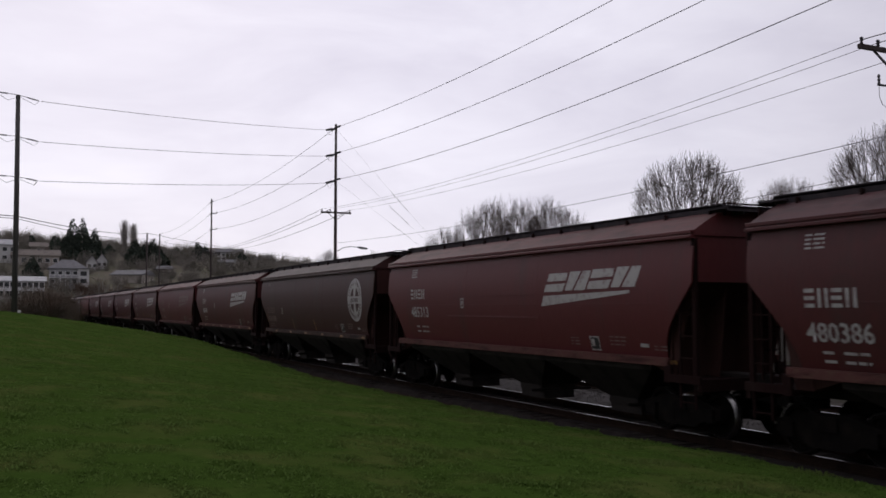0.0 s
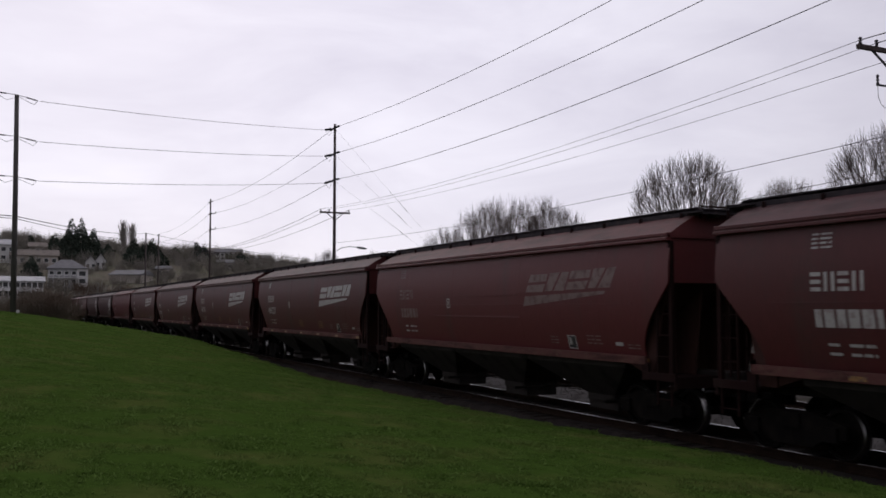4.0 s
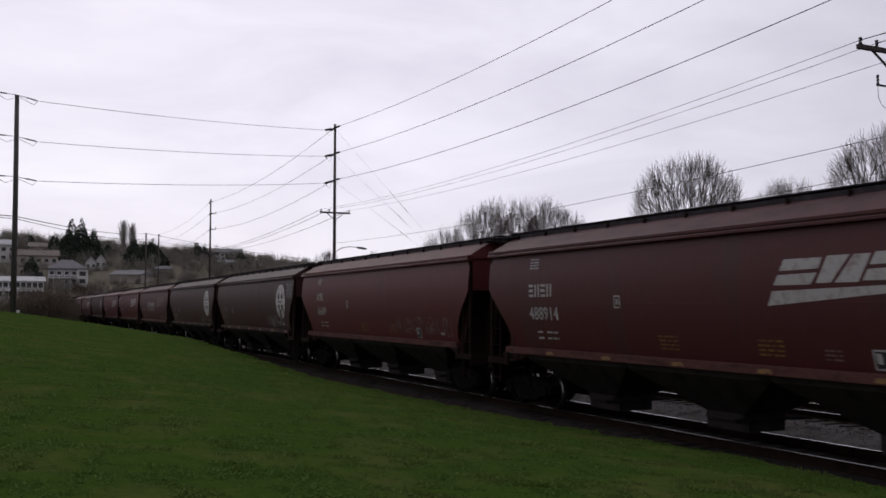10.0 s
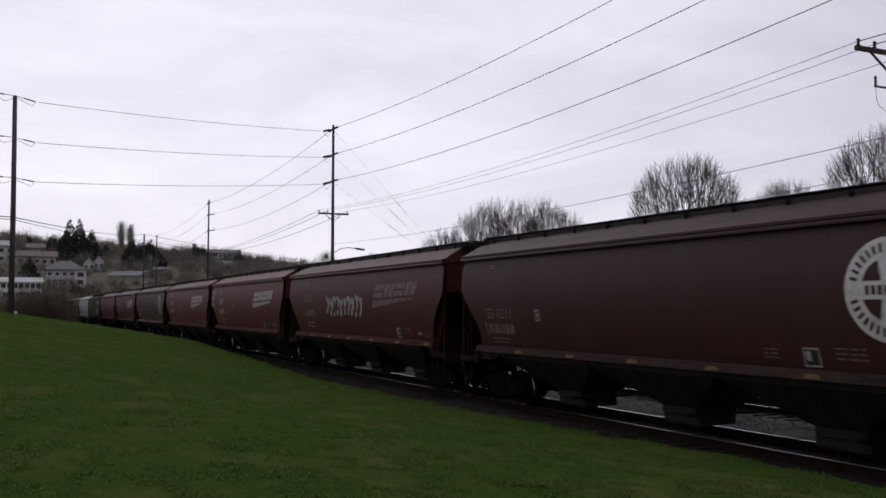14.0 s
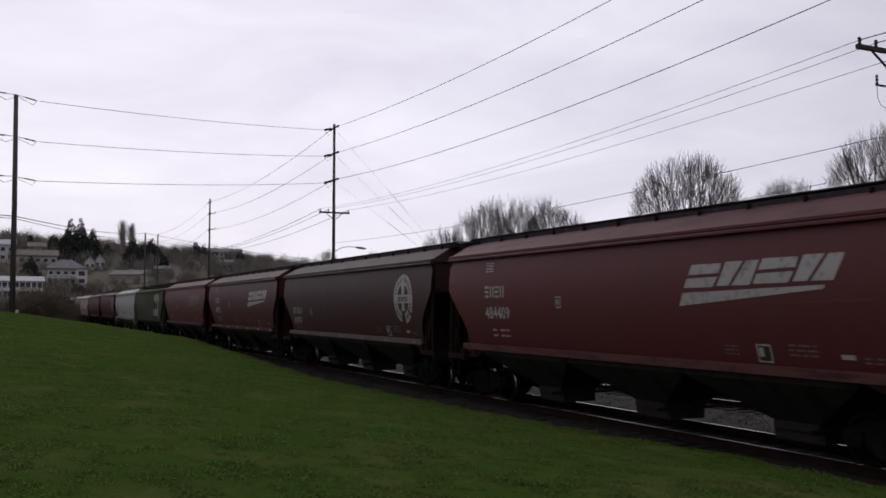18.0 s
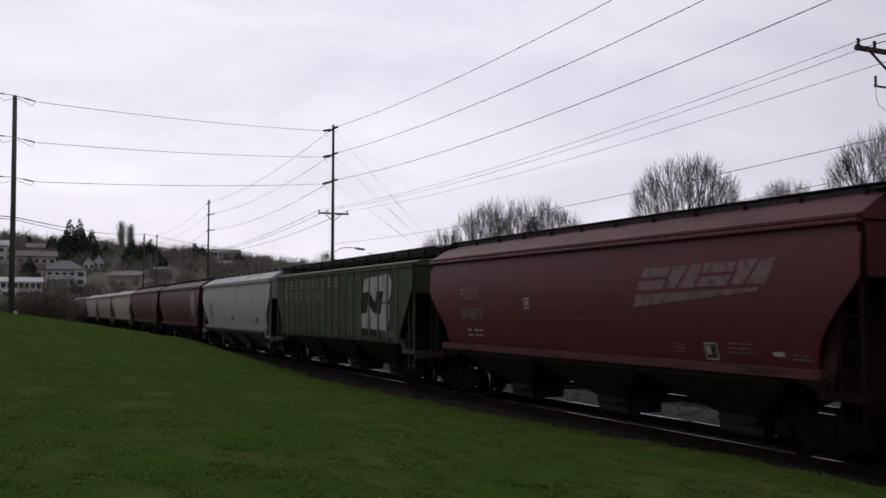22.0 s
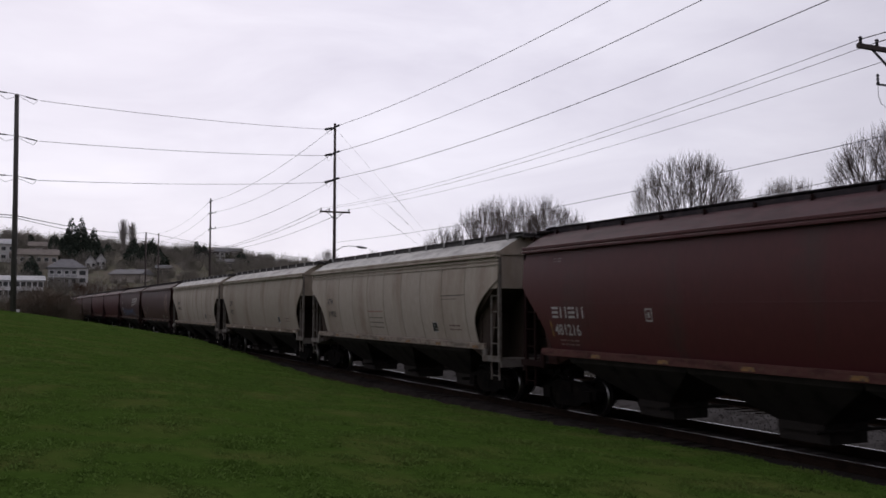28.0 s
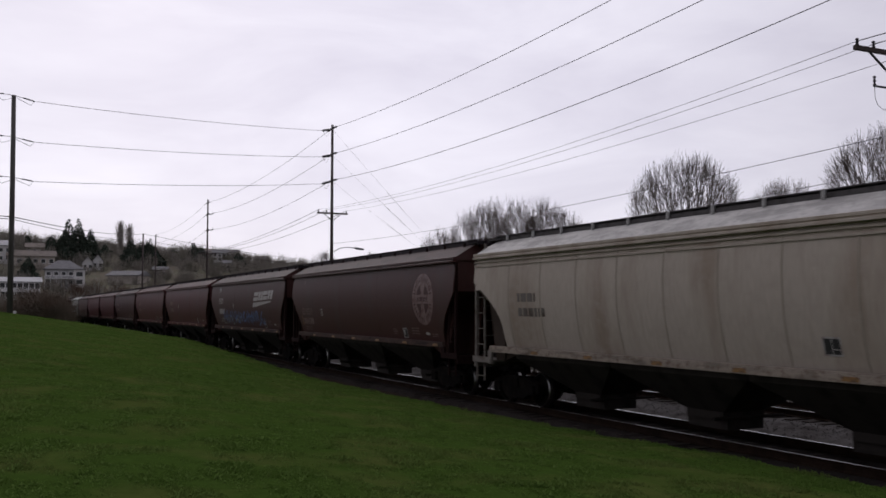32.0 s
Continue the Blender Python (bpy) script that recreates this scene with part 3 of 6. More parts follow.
def poplar(at, height, seed):
    rnd = random.Random(seed)
    tree = thing("poplar_tree", "tall narrow leafless poplar with pale upright branches", "tree", "hillside poplars", Matrix.Translation(at))
    v, f = [], []
    tube(v, f, [(0, 0, -0.5), (0, 0, height * 0.5), (0, 0, height)], [0.3, 0.2, 0.06], 6)
    part("trunk", raw_mesh("trunk", v, f, M_BARKPALE), None, tree)
    v, f = [], []
    for i in range(210):
        z = height * rnd.uniform(0.08, 0.80)
        a = rnd.uniform(0, math.tau)
        p, r = shoot((0, 0, z), (math.cos(a) * 0.55, math.sin(a) * 0.55, 1), min(height * 0.46, (height - z) * rnd.uniform(0.55, 1.08) + 0.3), 0.07, 0.03, 4, rnd, 0.30, 0.1)
        tube(v, f, p, r, 3)
    part("crown", raw_mesh("crown", v, f, M_BARKPALE), None, tree)


poplar(polar(6.42, 416), 14.5, 201)
poplar(polar(6.92, 411), 13.6, 202)


def clump(verts, faces, at, height, width, count, thick, rnd, twigs=2):
    """Bare stems that fan out from one root, each with a few side twigs."""
    for i in range(count):
        a, q = rnd.uniform(0, math.tau), rnd.random() ** 0.6
        x, y = at[0] + rnd.gauss(0, width * 0.12), at[1] + rnd.gauss(0, width * 0.12)
        dome = math.sqrt(1 - 0.85 * q * q)
        tip = (x + math.cos(a) * q * width * 0.46, y + math.sin(a) * q * width * 0.46, at[2] + height * rnd.uniform(0.5, 1.0) * dome)
        mid = (x + (tip[0] - x) * 0.62 + rnd.gauss(0, width * 0.04), y + (tip[1] - y) * 0.62 + rnd.gauss(0, width * 0.04), at[2] + (tip[2] - at[2]) * 0.55)
        tube(verts, faces, [(x, y, at[2] - 0.3), mid, tip], [thick, thick * 0.8, thick * 0.4], 3)
        for k in range(twigs):
            s, e = rnd.random(), height * 0.16
            p = [mid[j] + (tip[j] - mid[j]) * s for j in range(3)]
            tube(verts, faces, [p, (p[0] + rnd.gauss(0, e), p[1] + rnd.gauss(0, e), p[2] + abs(rnd.gauss(0, e)) * 0.8)], [thick * 0.5, thick * 0.3], 3)


rnd = random.Random(31)
v, f = [], []
for i in range(620):
    deg = rnd.uniform(-6, 19)
    r = rnd.uniform(235, 480) if i % 2 else rnd.uniform(350, 490)
    if any(abs(deg - d) < w and -16 < r - q < 6 for d, q, w in ((3.51, 309, 1.6), (1.0, 279, 1.8), (6.63, 327, 1.4), (1.7, 353, 1.3), (0.3, 355, 0.8), (4.9, 354, 0.9))):
        continue
    size = rnd.uniform(3.5, 7.5)
    clump(v, f, polar(deg, r), size, size * rnd.uniform(0.9, 1.4), 44, 0.085, rnd)
for deg, r in ((2.5, 302), (2.95, 300), (3.9, 301), (4.5, 305), (0.2, 270), (1.4, 268), (1.9, 271), (6.0, 318), (6.5, 316), (7.3, 320), (1.2, 344), (2.2, 345), (0.6, 346), (4.5, 345), (5.0, 347), (5.5, 349), (2.6, 330), (3.1, 335), (8.6, 335), (12.4, 370), (12.9, 430)):
    clump(v, f, polar(deg, r), rnd.uniform(3.0, 4.6), rnd.uniform(3.0, 4.5), 40, 0.07, rnd)
single("winter_woods", raw_mesh("winter_woods", v, f, M_WOODS), "leafless grey-brown woods and scrub on the hillside", "woods", kind="stuff")

rnd = random.Random(37)
v, f = [], []
for i in range(150):
    deg = rnd.uniform(0.3, 3.25)
    r = rnd.uniform(112, 165)
    size = rnd.uniform(3.2, 5.0) if deg > 1.5 else rnd.uniform(2.0, 3.6)
    clump(v, f, polar(deg, r, float(lawn_height(r * math.sin(radians(deg)), r * math.cos(radians(deg)))) - 0.2), size + (165 - r) * 0.01, size * 1.1, 60, 0.035, rnd, 3)
for i in range(40):
    deg, r = rnd.uniform(1.8, 3.3), rnd.uniform(120, 172)
    size = rnd.uniform(3.8, 5.6)
    clump(v, f, polar(deg, r, -0.5), size, size, 70, 0.035, rnd, 3)
single("brush", raw_mesh("brush", v, f, M_BRUSH), "tangled leafless brown brush beside the line", "brush", kind="stuff")
rnd = random.Random(38)
v, f = [], []
for i in range(46):
    deg, r = rnd.uniform(3.9, 9.0), rnd.uniform(235, 300)
    size = rnd.uniform(2.5, 5.0)
    clump(v, f, polar(deg, r), size, size * 1.3, 44, 0.07, rnd)
single("red_brush", raw_mesh("red_brush", v, f, M_BRUSHRED), "reddish leafless shrubs at the foot of the hill", "shrubs", kind="stuff")


# ---------------------------------------------------------------- houses on the hill
def house(deg, r, width, depth, wall_h, roof_h, label, wall, roof, rows=1, cols=4, hip=False, turn=0.0, chimney=False, deck=False, gable_front=False, bay=False, glazed=False, group="hillside houses"):
    base = polar(deg, r)
    h = thing("house", label, "house", group, Matrix.Translation(base) @ pose(0, 0, 0, 0, 0, -deg + turn))
    w2, d2 = width / 2, depth / 2
    bm = bmesh.new()
    box(bm, -w2, w2, -d2, d2, -6.0, wall_h)
    if gable_front:
        bm2 = [(-w2, wall_h), (w2, wall_h), (0, wall_h + roof_h)]
        a = [bm.verts.new((x, -d2, z)) for x, z in bm2]
        b = [bm.verts.new((x, d2, z)) for x, z in bm2]
        bm.faces.new(a), bm.faces.new(b[::-1])
    part("wall", bm, wall, h)
    bm = bmesh.new()
    o, t = 0.5, 0.25
    if gable_front:
        for s in (-1, 1):
            q = [(s * (w2 + o), wall_h - o * roof_h / w2), (0, wall_h + roof_h)]
            a = [bm.verts.new((x, y, z)) for x, z in q for y in (-d2 - o, d2 + o)]
            b = [bm.verts.new((x, y, z + t)) for x, z in q for y in (-d2 - o, d2 + o)]
            for k in ((0, 1, 3, 2),):
                bm.faces.new([a[i] for i in k]), bm.faces.new([b[i] for i in k][::-1])
            for i, j in ((0, 1), (1, 3), (3, 2), (2, 0)):
                bm.faces.new((a[i], a[j], b[j], b[i]))
    else:
        inset = d2 * 0.9 if hip else -o * 0.0
        lo = [(-w2 - o, -d2 - o), (w2 + o, -d2 - o), (w2 + o, d2 + o), (-w2 - o, d2 + o)]
        a = [bm.verts.new((x, y, wall_h)) for x, y in lo]
        b = [bm.verts.new((x, y, wall_h + t)) for x, y in lo]
        p, q = bm.verts.new((-w2 - o + inset, 0, wall_h + roof_h)), bm.verts.new((w2 + o - inset, 0, wall_h + roof_h))
        bm.faces.new(a[::-1])
        for i in range(4):
            bm.faces.new((a[i], a[(i + 1) % 4], b[(i + 1) % 4], b[i]))
        bm.faces.new((b[0], b[1], q, p)), bm.faces.new((b[2], b[3], p, q)), bm.faces.new((b[1], b[2], q)), bm.faces.new((b[3], b[0], p))
    roof_ob = part("roof", bm, roof, h)
    if chimney:
        bm = bmesh.new()
        box(bm, w2 * 0.4, w2 * 0.4 + 0.9, -0.4, 0.4, wall_h, wall_h + roof_h + 0.9)
        part("chimney", bm, M_ROOFBROWN, roof_ob)
    for i in range(rows):
        z0 = wall_h * (i + 0.28) / rows
        for k in range(cols):
            x = -w2 + width * (k + 0.5) / cols
            ww, hh = width / cols * (0.40 if glazed else 0.27), wall_h / rows * (0.32 if glazed else 0.22)
            bm = bmesh.new()
            for a, b, c, d in ((-ww - 0.15, ww + 0.15, -0.15, 0), (-ww - 0.15, ww + 0.15, 2 * hh, 2 * hh + 0.15), (-ww - 0.15, -ww, 0, 2 * hh), (ww, ww + 0.15, 0, 2 * hh)):
                box(bm, x + a, x + b, -d2 - 0.12, -d2 + 0.05, z0 + c, z0 + d)
            win = part("window", bm, M_TRIM, h)
            bm = bmesh.new()
            box(bm, x - ww, x + ww, -d2 - 0.04, -d2 + 0.02, z0, z0 + 2 * hh)
            part("pane", bm, M_GLASS, win)
    if bay:
        x0, x1, y0 = w2 * 0.55, w2 * 1.15, -d2 - 2.8
        bm = bmesh.new()
        box(bm, x0, x1, y0, -d2 + 0.5, -6.0, wall_h - 0.1)
        side = part("bay", bm, M_WHITEWALL, h, "pale projecting bay")
        bm = bmesh.new()
        box(bm, x0 - 0.3, x1 + 0.3, y0 - 0.3, -d2 + 0.5, wall_h - 0.1, wall_h + 0.15)
        part("bay_roof", bm, M_ROOF, side)
        for z0 in (-1.6, 0.8, 3.1):
            bm = bmesh.new()
            box(bm, x0 + 0.7, x1 - 0.7, y0 - 0.05, y0 + 0.1, z0, z0 + 1.3)
            part("pane", bm, M_GLASS, side)
    if deck:
        bm = bmesh.new()
        box(bm, -w2, w2 * 0.8, -d2 - 2.6, -d2 - 0.05, wall_h * 0.44, wall_h * 0.44 + 0.2)
        dk = part("deck", bm, M_TRIM, h, "white railed timber deck")
        for k in range(7):
            bm = bmesh.new()
            x = -w2 + 0.1 + (w2 * 1.8 - 0.2) * k / 6
            box(bm, x - 0.09, x + 0.09, -d2 - 2.6, -d2 - 2.42, -5.0, wall_h * 0.44 + 1.1)
            part("post", bm, M_TRIM, dk)
        bm = bmesh.new()
        box(bm, -w2, w2 * 0.8, -d2 - 2.6, -d2 - 2.5, wall_h * 0.44 + 1.0, wall_h * 0.44 + 1.12)
        part("handrail", bm, M_TRIM, dk)
    return h


house(3.4, 309, 10.5, 9, 5.2, 3.0, "two-storey grey house with white trim and a hipped roof", M_SIDING, M_ROOF, 2, 5, hip=True, deck=True, bay=True)
house(1.0, 279, 11.5, 8, 4.6, 1.6, "low white building with a glazed upper storey and awning", M_WHITEWALL, M_ROOFPALE, 2, 8, deck=True, glazed=True)
house(1.7, 353, 15, 8, 3.0, 2.4, "long tan house under a brown shingle roof", M_TANWALL, M_ROOFBROWN, 1, 6, chimney=True)
house(0.1, 355, 7.5, 8, 5.6, 2.2, "white house with a pitched grey roof on the slope", M_WHITEWALL, M_ROOFPALE, 2, 3)
house(4.68, 352, 3.6, 6, 2.4, 2.2, "small white gabled house", M_WHITEWALL, M_ROOF, 1, 2, gable_front=True)
house(5.22, 356, 3.6, 6, 2.6, 2.4, "small white gabled house", M_WHITEWALL, M_ROOF, 1, 2, gable_front=True)
house(6.95, 327, 10.5, 10, 1.7, 1.9, "low drab house with a broad grey roof", M_TANWALL, M_ROOF, 0, 2, turn=-24)
house(1.85, 384, 6, 6, 2.6, 2.0, "small house with a brown roof among trees", M_TANWALL, M_ROOFBROWN, 1, 3)
house(12.1, 418, 6.0, 7, 3.4, 2.0, "pale house on the far ridge", M_WHITEWALL, M_ROOF, 2, 3)
house(12.75, 440, 7.5, 7, 3.4, 1.8, "white house on the far ridge", M_WHITEWALL, M_ROOF, 2, 4)
house(12.3, 376, 6.0, 6, 2.4, 1.6, "low pale house below the ridge", M_TANWALL, M_ROOF, 1, 3)
house(11.5, 430, 5, 6, 3.0, 1.8, "pale house on the far ridge", M_WHITEWALL, M_ROOFBROWN, 1, 3)
house(8.7, 342, 4.5, 5, 2.2, 1.5, "small tan house at the foot of the slope", M_TANWALL, M_ROOF, 1, 2)
house(14.6, 430, 5, 6, 2.8, 1.6, "pale house on the far ridge", M_WHITEWALL, M_ROOF, 1, 3)
house(-2.2, 300, 12, 9, 5.0, 2.6, "grey two-storey house on the slope", M_SIDING, M_ROOF, 2, 4)


# ---------------------------------------------------------------- power line
def insulator(bm, a, b, r, n=6):
    a, b = Vector(a), Vector(b)
    pts, rad = [], []
    for i in range(n * 2 + 1):
        pts.append(a.lerp(b, i / (n * 2)))
        rad.append(r if i % 2 else r * 0.5)
    round_bar(bm, pts, rad, 7)


def pole_post(height, r0, r1, parent, mat=None):
    bm = bmesh.new()
    round_bar(bm, [(0, 0, -0.8), (0.02, 0.01, height * 0.5), (0, 0, height)], [r0, (r0 + r1) / 2, r1], 12)
    return part("post", mesh_of("post", bm, mat or M_POLE, smooth=True), None, parent)


def wire(a, b, sag, r=0.02, label="thin dark overhead wire between poles"):
    a, b = Vector(a), Vector(b)
    n = 22
    pts = [a.lerp(b, i / n) - Vector((0, 0, 4 * sag * (i / n) * (1 - i / n))) for i in range(n + 1)]
    bm = bmesh.new()
    round_bar(bm, pts, r, 5)
    ob = single("overhead_wire", mesh_of("overhead_wire", bm, M_WIRE, smooth=True), label, "wire", "overhead wires")
    return ob


POLE_M, POLE_F, POLE_G, POLE_R = Vector((29.2, 85.8, -0.45)), Vector((31.9, 158.7, -0.45)), Vector((34.6, 234.0, -0.45)), Vector((29.05, 22.75, -0.45))
POLE_B, POLE_L = Vector((28.0, -45.0, -0.45)), Vector((0.74, 63.8, 2.3))
POLE_K = Vector((-34.0, 41.0, 1.5))
PHASES = (20.25, 17.7, 15.1)


def line_pole(at, label, shift=0.0, arm=True, height=20.6, phases=PHASES, ends=((0, 1), (0, -1)), arm_z=11.85):
    p = thing("utility_pole", label, "utility pole", "power line poles", Matrix.Translation(at))
    pole_post(height - at.z, 0.19, 0.12, p)
    for z in phases:
        for ux, uy in ends:
            bm = bmesh.new()
            if abs(uy) == 1.0:
                insulator(bm, (0, 0, z - at.z), (ux * 1.35, uy * 1.35, z - at.z - 0.06), 0.11)
            else:
                h = z - at.z
                insulator(bm, (ux * 0.6, uy * 0.6, h - 0.22), (ux * 1.7, uy * 1.7, h - 0.52), 0.12, 7)
                round_bar(bm, [(0, 0, h - 0.1), (ux * 0.6, uy * 0.6, h - 0.22)], 0.03, 6)
                round_bar(bm, [(ux * 1.7, uy * 1.7, h - 0.52), (ux * 1.0, uy * 1.0, h - 0.95), (0.0, 1.0, h - 0.3)], 0.014, 5)
            part("insulator", bm, M_PORCELAIN, p)
    if arm:
        za = arm_z - at.z
        bm = bmesh.new()
        beam(bm, (-1.55 - shift, -0.2, za), (1.55 - shift, -0.2, za), 0.13, 0.16)
        part("crossarm", bm, M_POLE, p)
        for s in (-1, 1):
            bm = bmesh.new()
            beam(bm, (s * 0.85 - shift, -0.2, za - 0.05), (0, -0.2, za - 0.75 - 0.5 * shift), 0.06)
            part("brace", bm, M_IRON, p)
        for x in (-1.42 - shift, -0.6 - shift, 1.42 - shift):
            bm = bmesh.new()
            insulator(bm, (x, -0.2, za + 0.08), (x, -0.2, za + 0.34), 0.075, 3)
            part("pin_insulator", bm, M_PORCELAIN, p)
    return p


to_l = (POLE_L - POLE_M).normalized()
pm = line_pole(POLE_M, "tall brown wooden utility pole with insulator strings and a crossarm", ends=((0.0, 1.0), (0.0, -1.0), (to_l.x, to_l.y)))
arm = bmesh.new()
curve = [(0.1, -0.1, 8.05), (0.7, -0.45, 8.46), (1.35, -0.8, 8.55), (2.1, -1.2, 8.45)]
round_bar(arm, [(x, y, z + 0.45) for x, y, z in curve], 0.035, 8)
lamp = part("lamp_arm", arm, M_LAMP, pm)
head = bmesh.new()
round_bar(head, [(1.9, -1.1, 8.95), (2.1, -1.2, 8.89), (2.6, -1.5, 8.8), (2.8, -1.6, 8.78)], [0.05, 0.12, 0.11, 0.04], 8)
part("lamp_head", head, M_LAMP, lamp)
pf = line_pole(POLE_F, "tall wooden utility pole farther along the line", height=21.1, phases=(20.6, 18.6, 15.9))
for z in (18.6, 15.9):
    bm = bmesh.new()
    beam(bm, (0.1, 0, z + 0.4), (0.95, 0, z + 0.5), 0.10)
    insulator(bm, (0.9, 0, z + 0.55), (0.9, 0, z + 0.85), 0.08, 3)
    part("standoff", bm, M_IRON, pf)
line_pole(POLE_G, "tall wooden utility pole far along the line", phases=(20.4, 18.5, 15.9))
pr = line_pole(POLE_R, "tall wooden utility pole with a braced crossarm", 0.66, phases=(19.6, 17.3, 14.8), arm_z=11.76)
bm = bmesh.new()
beam(bm, (-1.25, -0.15, 10.95), (0.1, -0.15, 10.95), 0.06)
part("bracket", bm, M_IRON, pr)
bm = bmesh.new()
insulator(bm, (-1.2, -0.15, 10.94), (-1.2, -0.15, 11.32), 0.06, 3)
part("fuse_cutout", bm, M_PORCELAIN, pr)
bm = bmesh.new()
round_bar(bm, [(-1.2, -0.15, 10.94), (-1.25, -0.2, 10.5), (-1.12, -0.2, 10.25), (-0.8, -0.18, 10.12), (-0.4, -0.15, 10.2), (0.0, -0.12, 10.4)], 0.010, 6)
part("jumper", bm, M_WIRE, pr)
line_pole(POLE_B, "tall wooden utility pole behind the camera position")
pl = thing("utility_pole", "tall brown wooden pole with dead-end insulators on the lawn", "utility pole", "power line poles", pose(*POLE_L, 0, -0.55, 0))
H_L = (15.95, 13.3, 10.75)
pole_post(13.75, 0.18, 0.13, pl, M_POLEGREY)
from_k = (POLE_K - POLE_L).normalized()
for z in H_L:
    for d in (-to_l, from_k):
        bm = bmesh.new()
        insulator(bm, (d.x * 0.7, d.y * 0.7, z - 2.3 + 0.07), (d.x * 1.5, d.y * 1.5, z - 2.3 + 0.02), 0.055, 8)
        round_bar(bm, [(0, 0, z - 2.3 + 0.1), (d.x * 0.7, d.y * 0.7, z - 2.3 + 0.07), (d.x * 1.6, d.y * 1.6, z - 2.3 + 0.02)], 0.02, 6)
        part("insulator", bm, M_PORCELAIN, pl)
    bm = bmesh.new()
    e, g = -to_l, from_k
    zz = z - 2.3
    round_bar(bm, [(e.x * 1.6, e.y * 1.6, zz + 0.02), (e.x * 1.3, e.y * 1.3, zz - 0.30), (e.x * 0.6, e.y * 0.6, zz - 0.12), (0.1, -0.2, zz - 0.05), (g.x * 0.7, g.y * 0.7, zz - 0.35), (g.x * 1.6, g.y * 1.6, zz + 0.02)], 0.014, 6)
    part("jumper", bm, M_WIRE, pl)
bm = bmesh.new()
box(bm, -0.08, 0.10, -0.5, -0.35, -0.1, 0.08)
bmesh.ops.bevel(bm, geom=bm.edges[:], offset=0.03, segments=2)
single("utility_box", mesh_of("utility_box", bm, M_TRIM), "small pale utility box at the foot of a pole", "utility box", at=pose(1.0, 63.4, 2.40))

for z, zl, zr, zf in zip(PHASES, H_L, (19.6, 17.3, 14.8), (20.6, 18.6, 15.9)):
    for a, b, za, zb, sag in ((POLE_M, POLE_R, z, zr, 0.85), (POLE_M, POLE_F, z, zf, 1.0), (POLE_F, POLE_G, zf, zf, 1.0), (POLE_R, POLE_B, zr, zr, 0.6)):
        d = (b - a).normalized()
        wire((a.x, a.y + math.copysign(1.35, d.y), za - 0.06), (b.x, b.y - math.copysign(1.35, d.y), zb - 0.06), sag, 0.021)
    wire((POLE_M.x + to_l.x * 1.7, POLE_M.y + to_l.y * 1.7, z - 0.52), (POLE_L.x - to_l.x * 1.6, POLE_L.y - to_l.y * 1.6, zl + 0.02), 0.22, 0.018)
    wire((POLE_L.x + from_k.x * 1.6, POLE_L.y + from_k.y * 1.6, zl + 0.02), (POLE_K.x, POLE_K.y, zl), 0.3, 0.022)
for x, zr, xr in ((-1.42, 12.0, -2.06), (-0.6, 12.0, -1.22), (1.42, 11.45, -0.6)):
    wire((POLE_M.x + x, POLE_M.y - 0.2, 12.15), (POLE_R.x + xr, POLE_R.y - 0.2, zr), 0.62 if x > 0 else 0.8, 0.011)
    wire((POLE_R.x + xr, POLE_R.y - 0.2, zr), (POLE_B.x + x, POLE_B.y, 12.15), 0.5, 0.02)
    wire((POLE_M.x + x, POLE_M.y - 0.2, 12.15), (POLE_F.x + x, POLE_F.y, 12.15), 0.8, 0.022)
    wire((POLE_F.x + x, POLE_F.y, 12.15), (POLE_G.x + x, POLE_G.y, 12.15), 0.8, 0.022)
wire((POLE_M.x, POLE_M.y, 8.9), (POLE_R.x, POLE_R.y, 8.9), 0.5, 0.014)
wire((POLE_M.x + 12, POLE_M.y - 10, 9.0), (POLE_R.x + 8, POLE_R.y, 9.3), 0.4, 0.016)

# guys that hold the corner pole, on a stub pole
POLE_S = Vector((52.9, 104.4, -0.45))
ps = thing("guy_pole", "short wooden guy stub pole behind the trees", "utility pole", "power line poles", Matrix.Translation(POLE_S))
pole_post(7.2, 0.17, 0.13, ps)
for k, z in enumerate(PHASES):
    a, b = Vector((POLE_M.x, POLE_M.y, z - 0.1)), Vector((POLE_S.x, POLE_S.y, 6.4 - 0.25 * k))
    g = wire(a, b, 0.0, 0.007, "steel guy wire with a strain insulator rod")
    bm = bmesh.new()
    d = b - a
    round_bar(bm, [a + d * 0.36, a + d * 0.50], 0.02, 6)
    part("strain_rod", bm, M_WIRE, g)

# two service poles at the foot of the hill, with cables from the lawn pole
POLE_P = Vector((22.7, 168.0, -0.45))
pp = thing("service_pole", "thin wooden service pole near the hill", "utility pole", "power line poles", Matrix.Translation(POLE_P))
pole_post(16.1, 0.16, 0.12, pp)
for k, (z0, z1, r) in enumerate(((8.35, 15.6, 0.03), (8.2, 14.6, 0.022))):
    wire((POLE_L.x, POLE_L.y, z0), (POLE_P.x, POLE_P.y, z1), 0.5, r)
    wire((POLE_P.x, POLE_P.y, z1), (62.0, 170.0, z1 - 4.5), 0.6, r)
    wire((POLE_K.x, POLE_K.y, z0 + 0.6), (POLE_L.x, POLE_L.y, z0), 0.3, r)


# ---------------------------------------------------------------- covered hopper cars
HALF, EAVE, SILL = 8.2, 4.05, 1.56      # half body length (set anew for each car), eave and sill heights above the rail
GAP = 1.38      # between the bodies of coupled cars
CACHE = {}


def cached(key, make):
    key = (HALF, key)
    if key not in CACHE:
        CACHE[key] = make()
    return CACHE[key]


SIDE = {"belly": 0.25}      # how far the side sheets curve in towards sill and eave


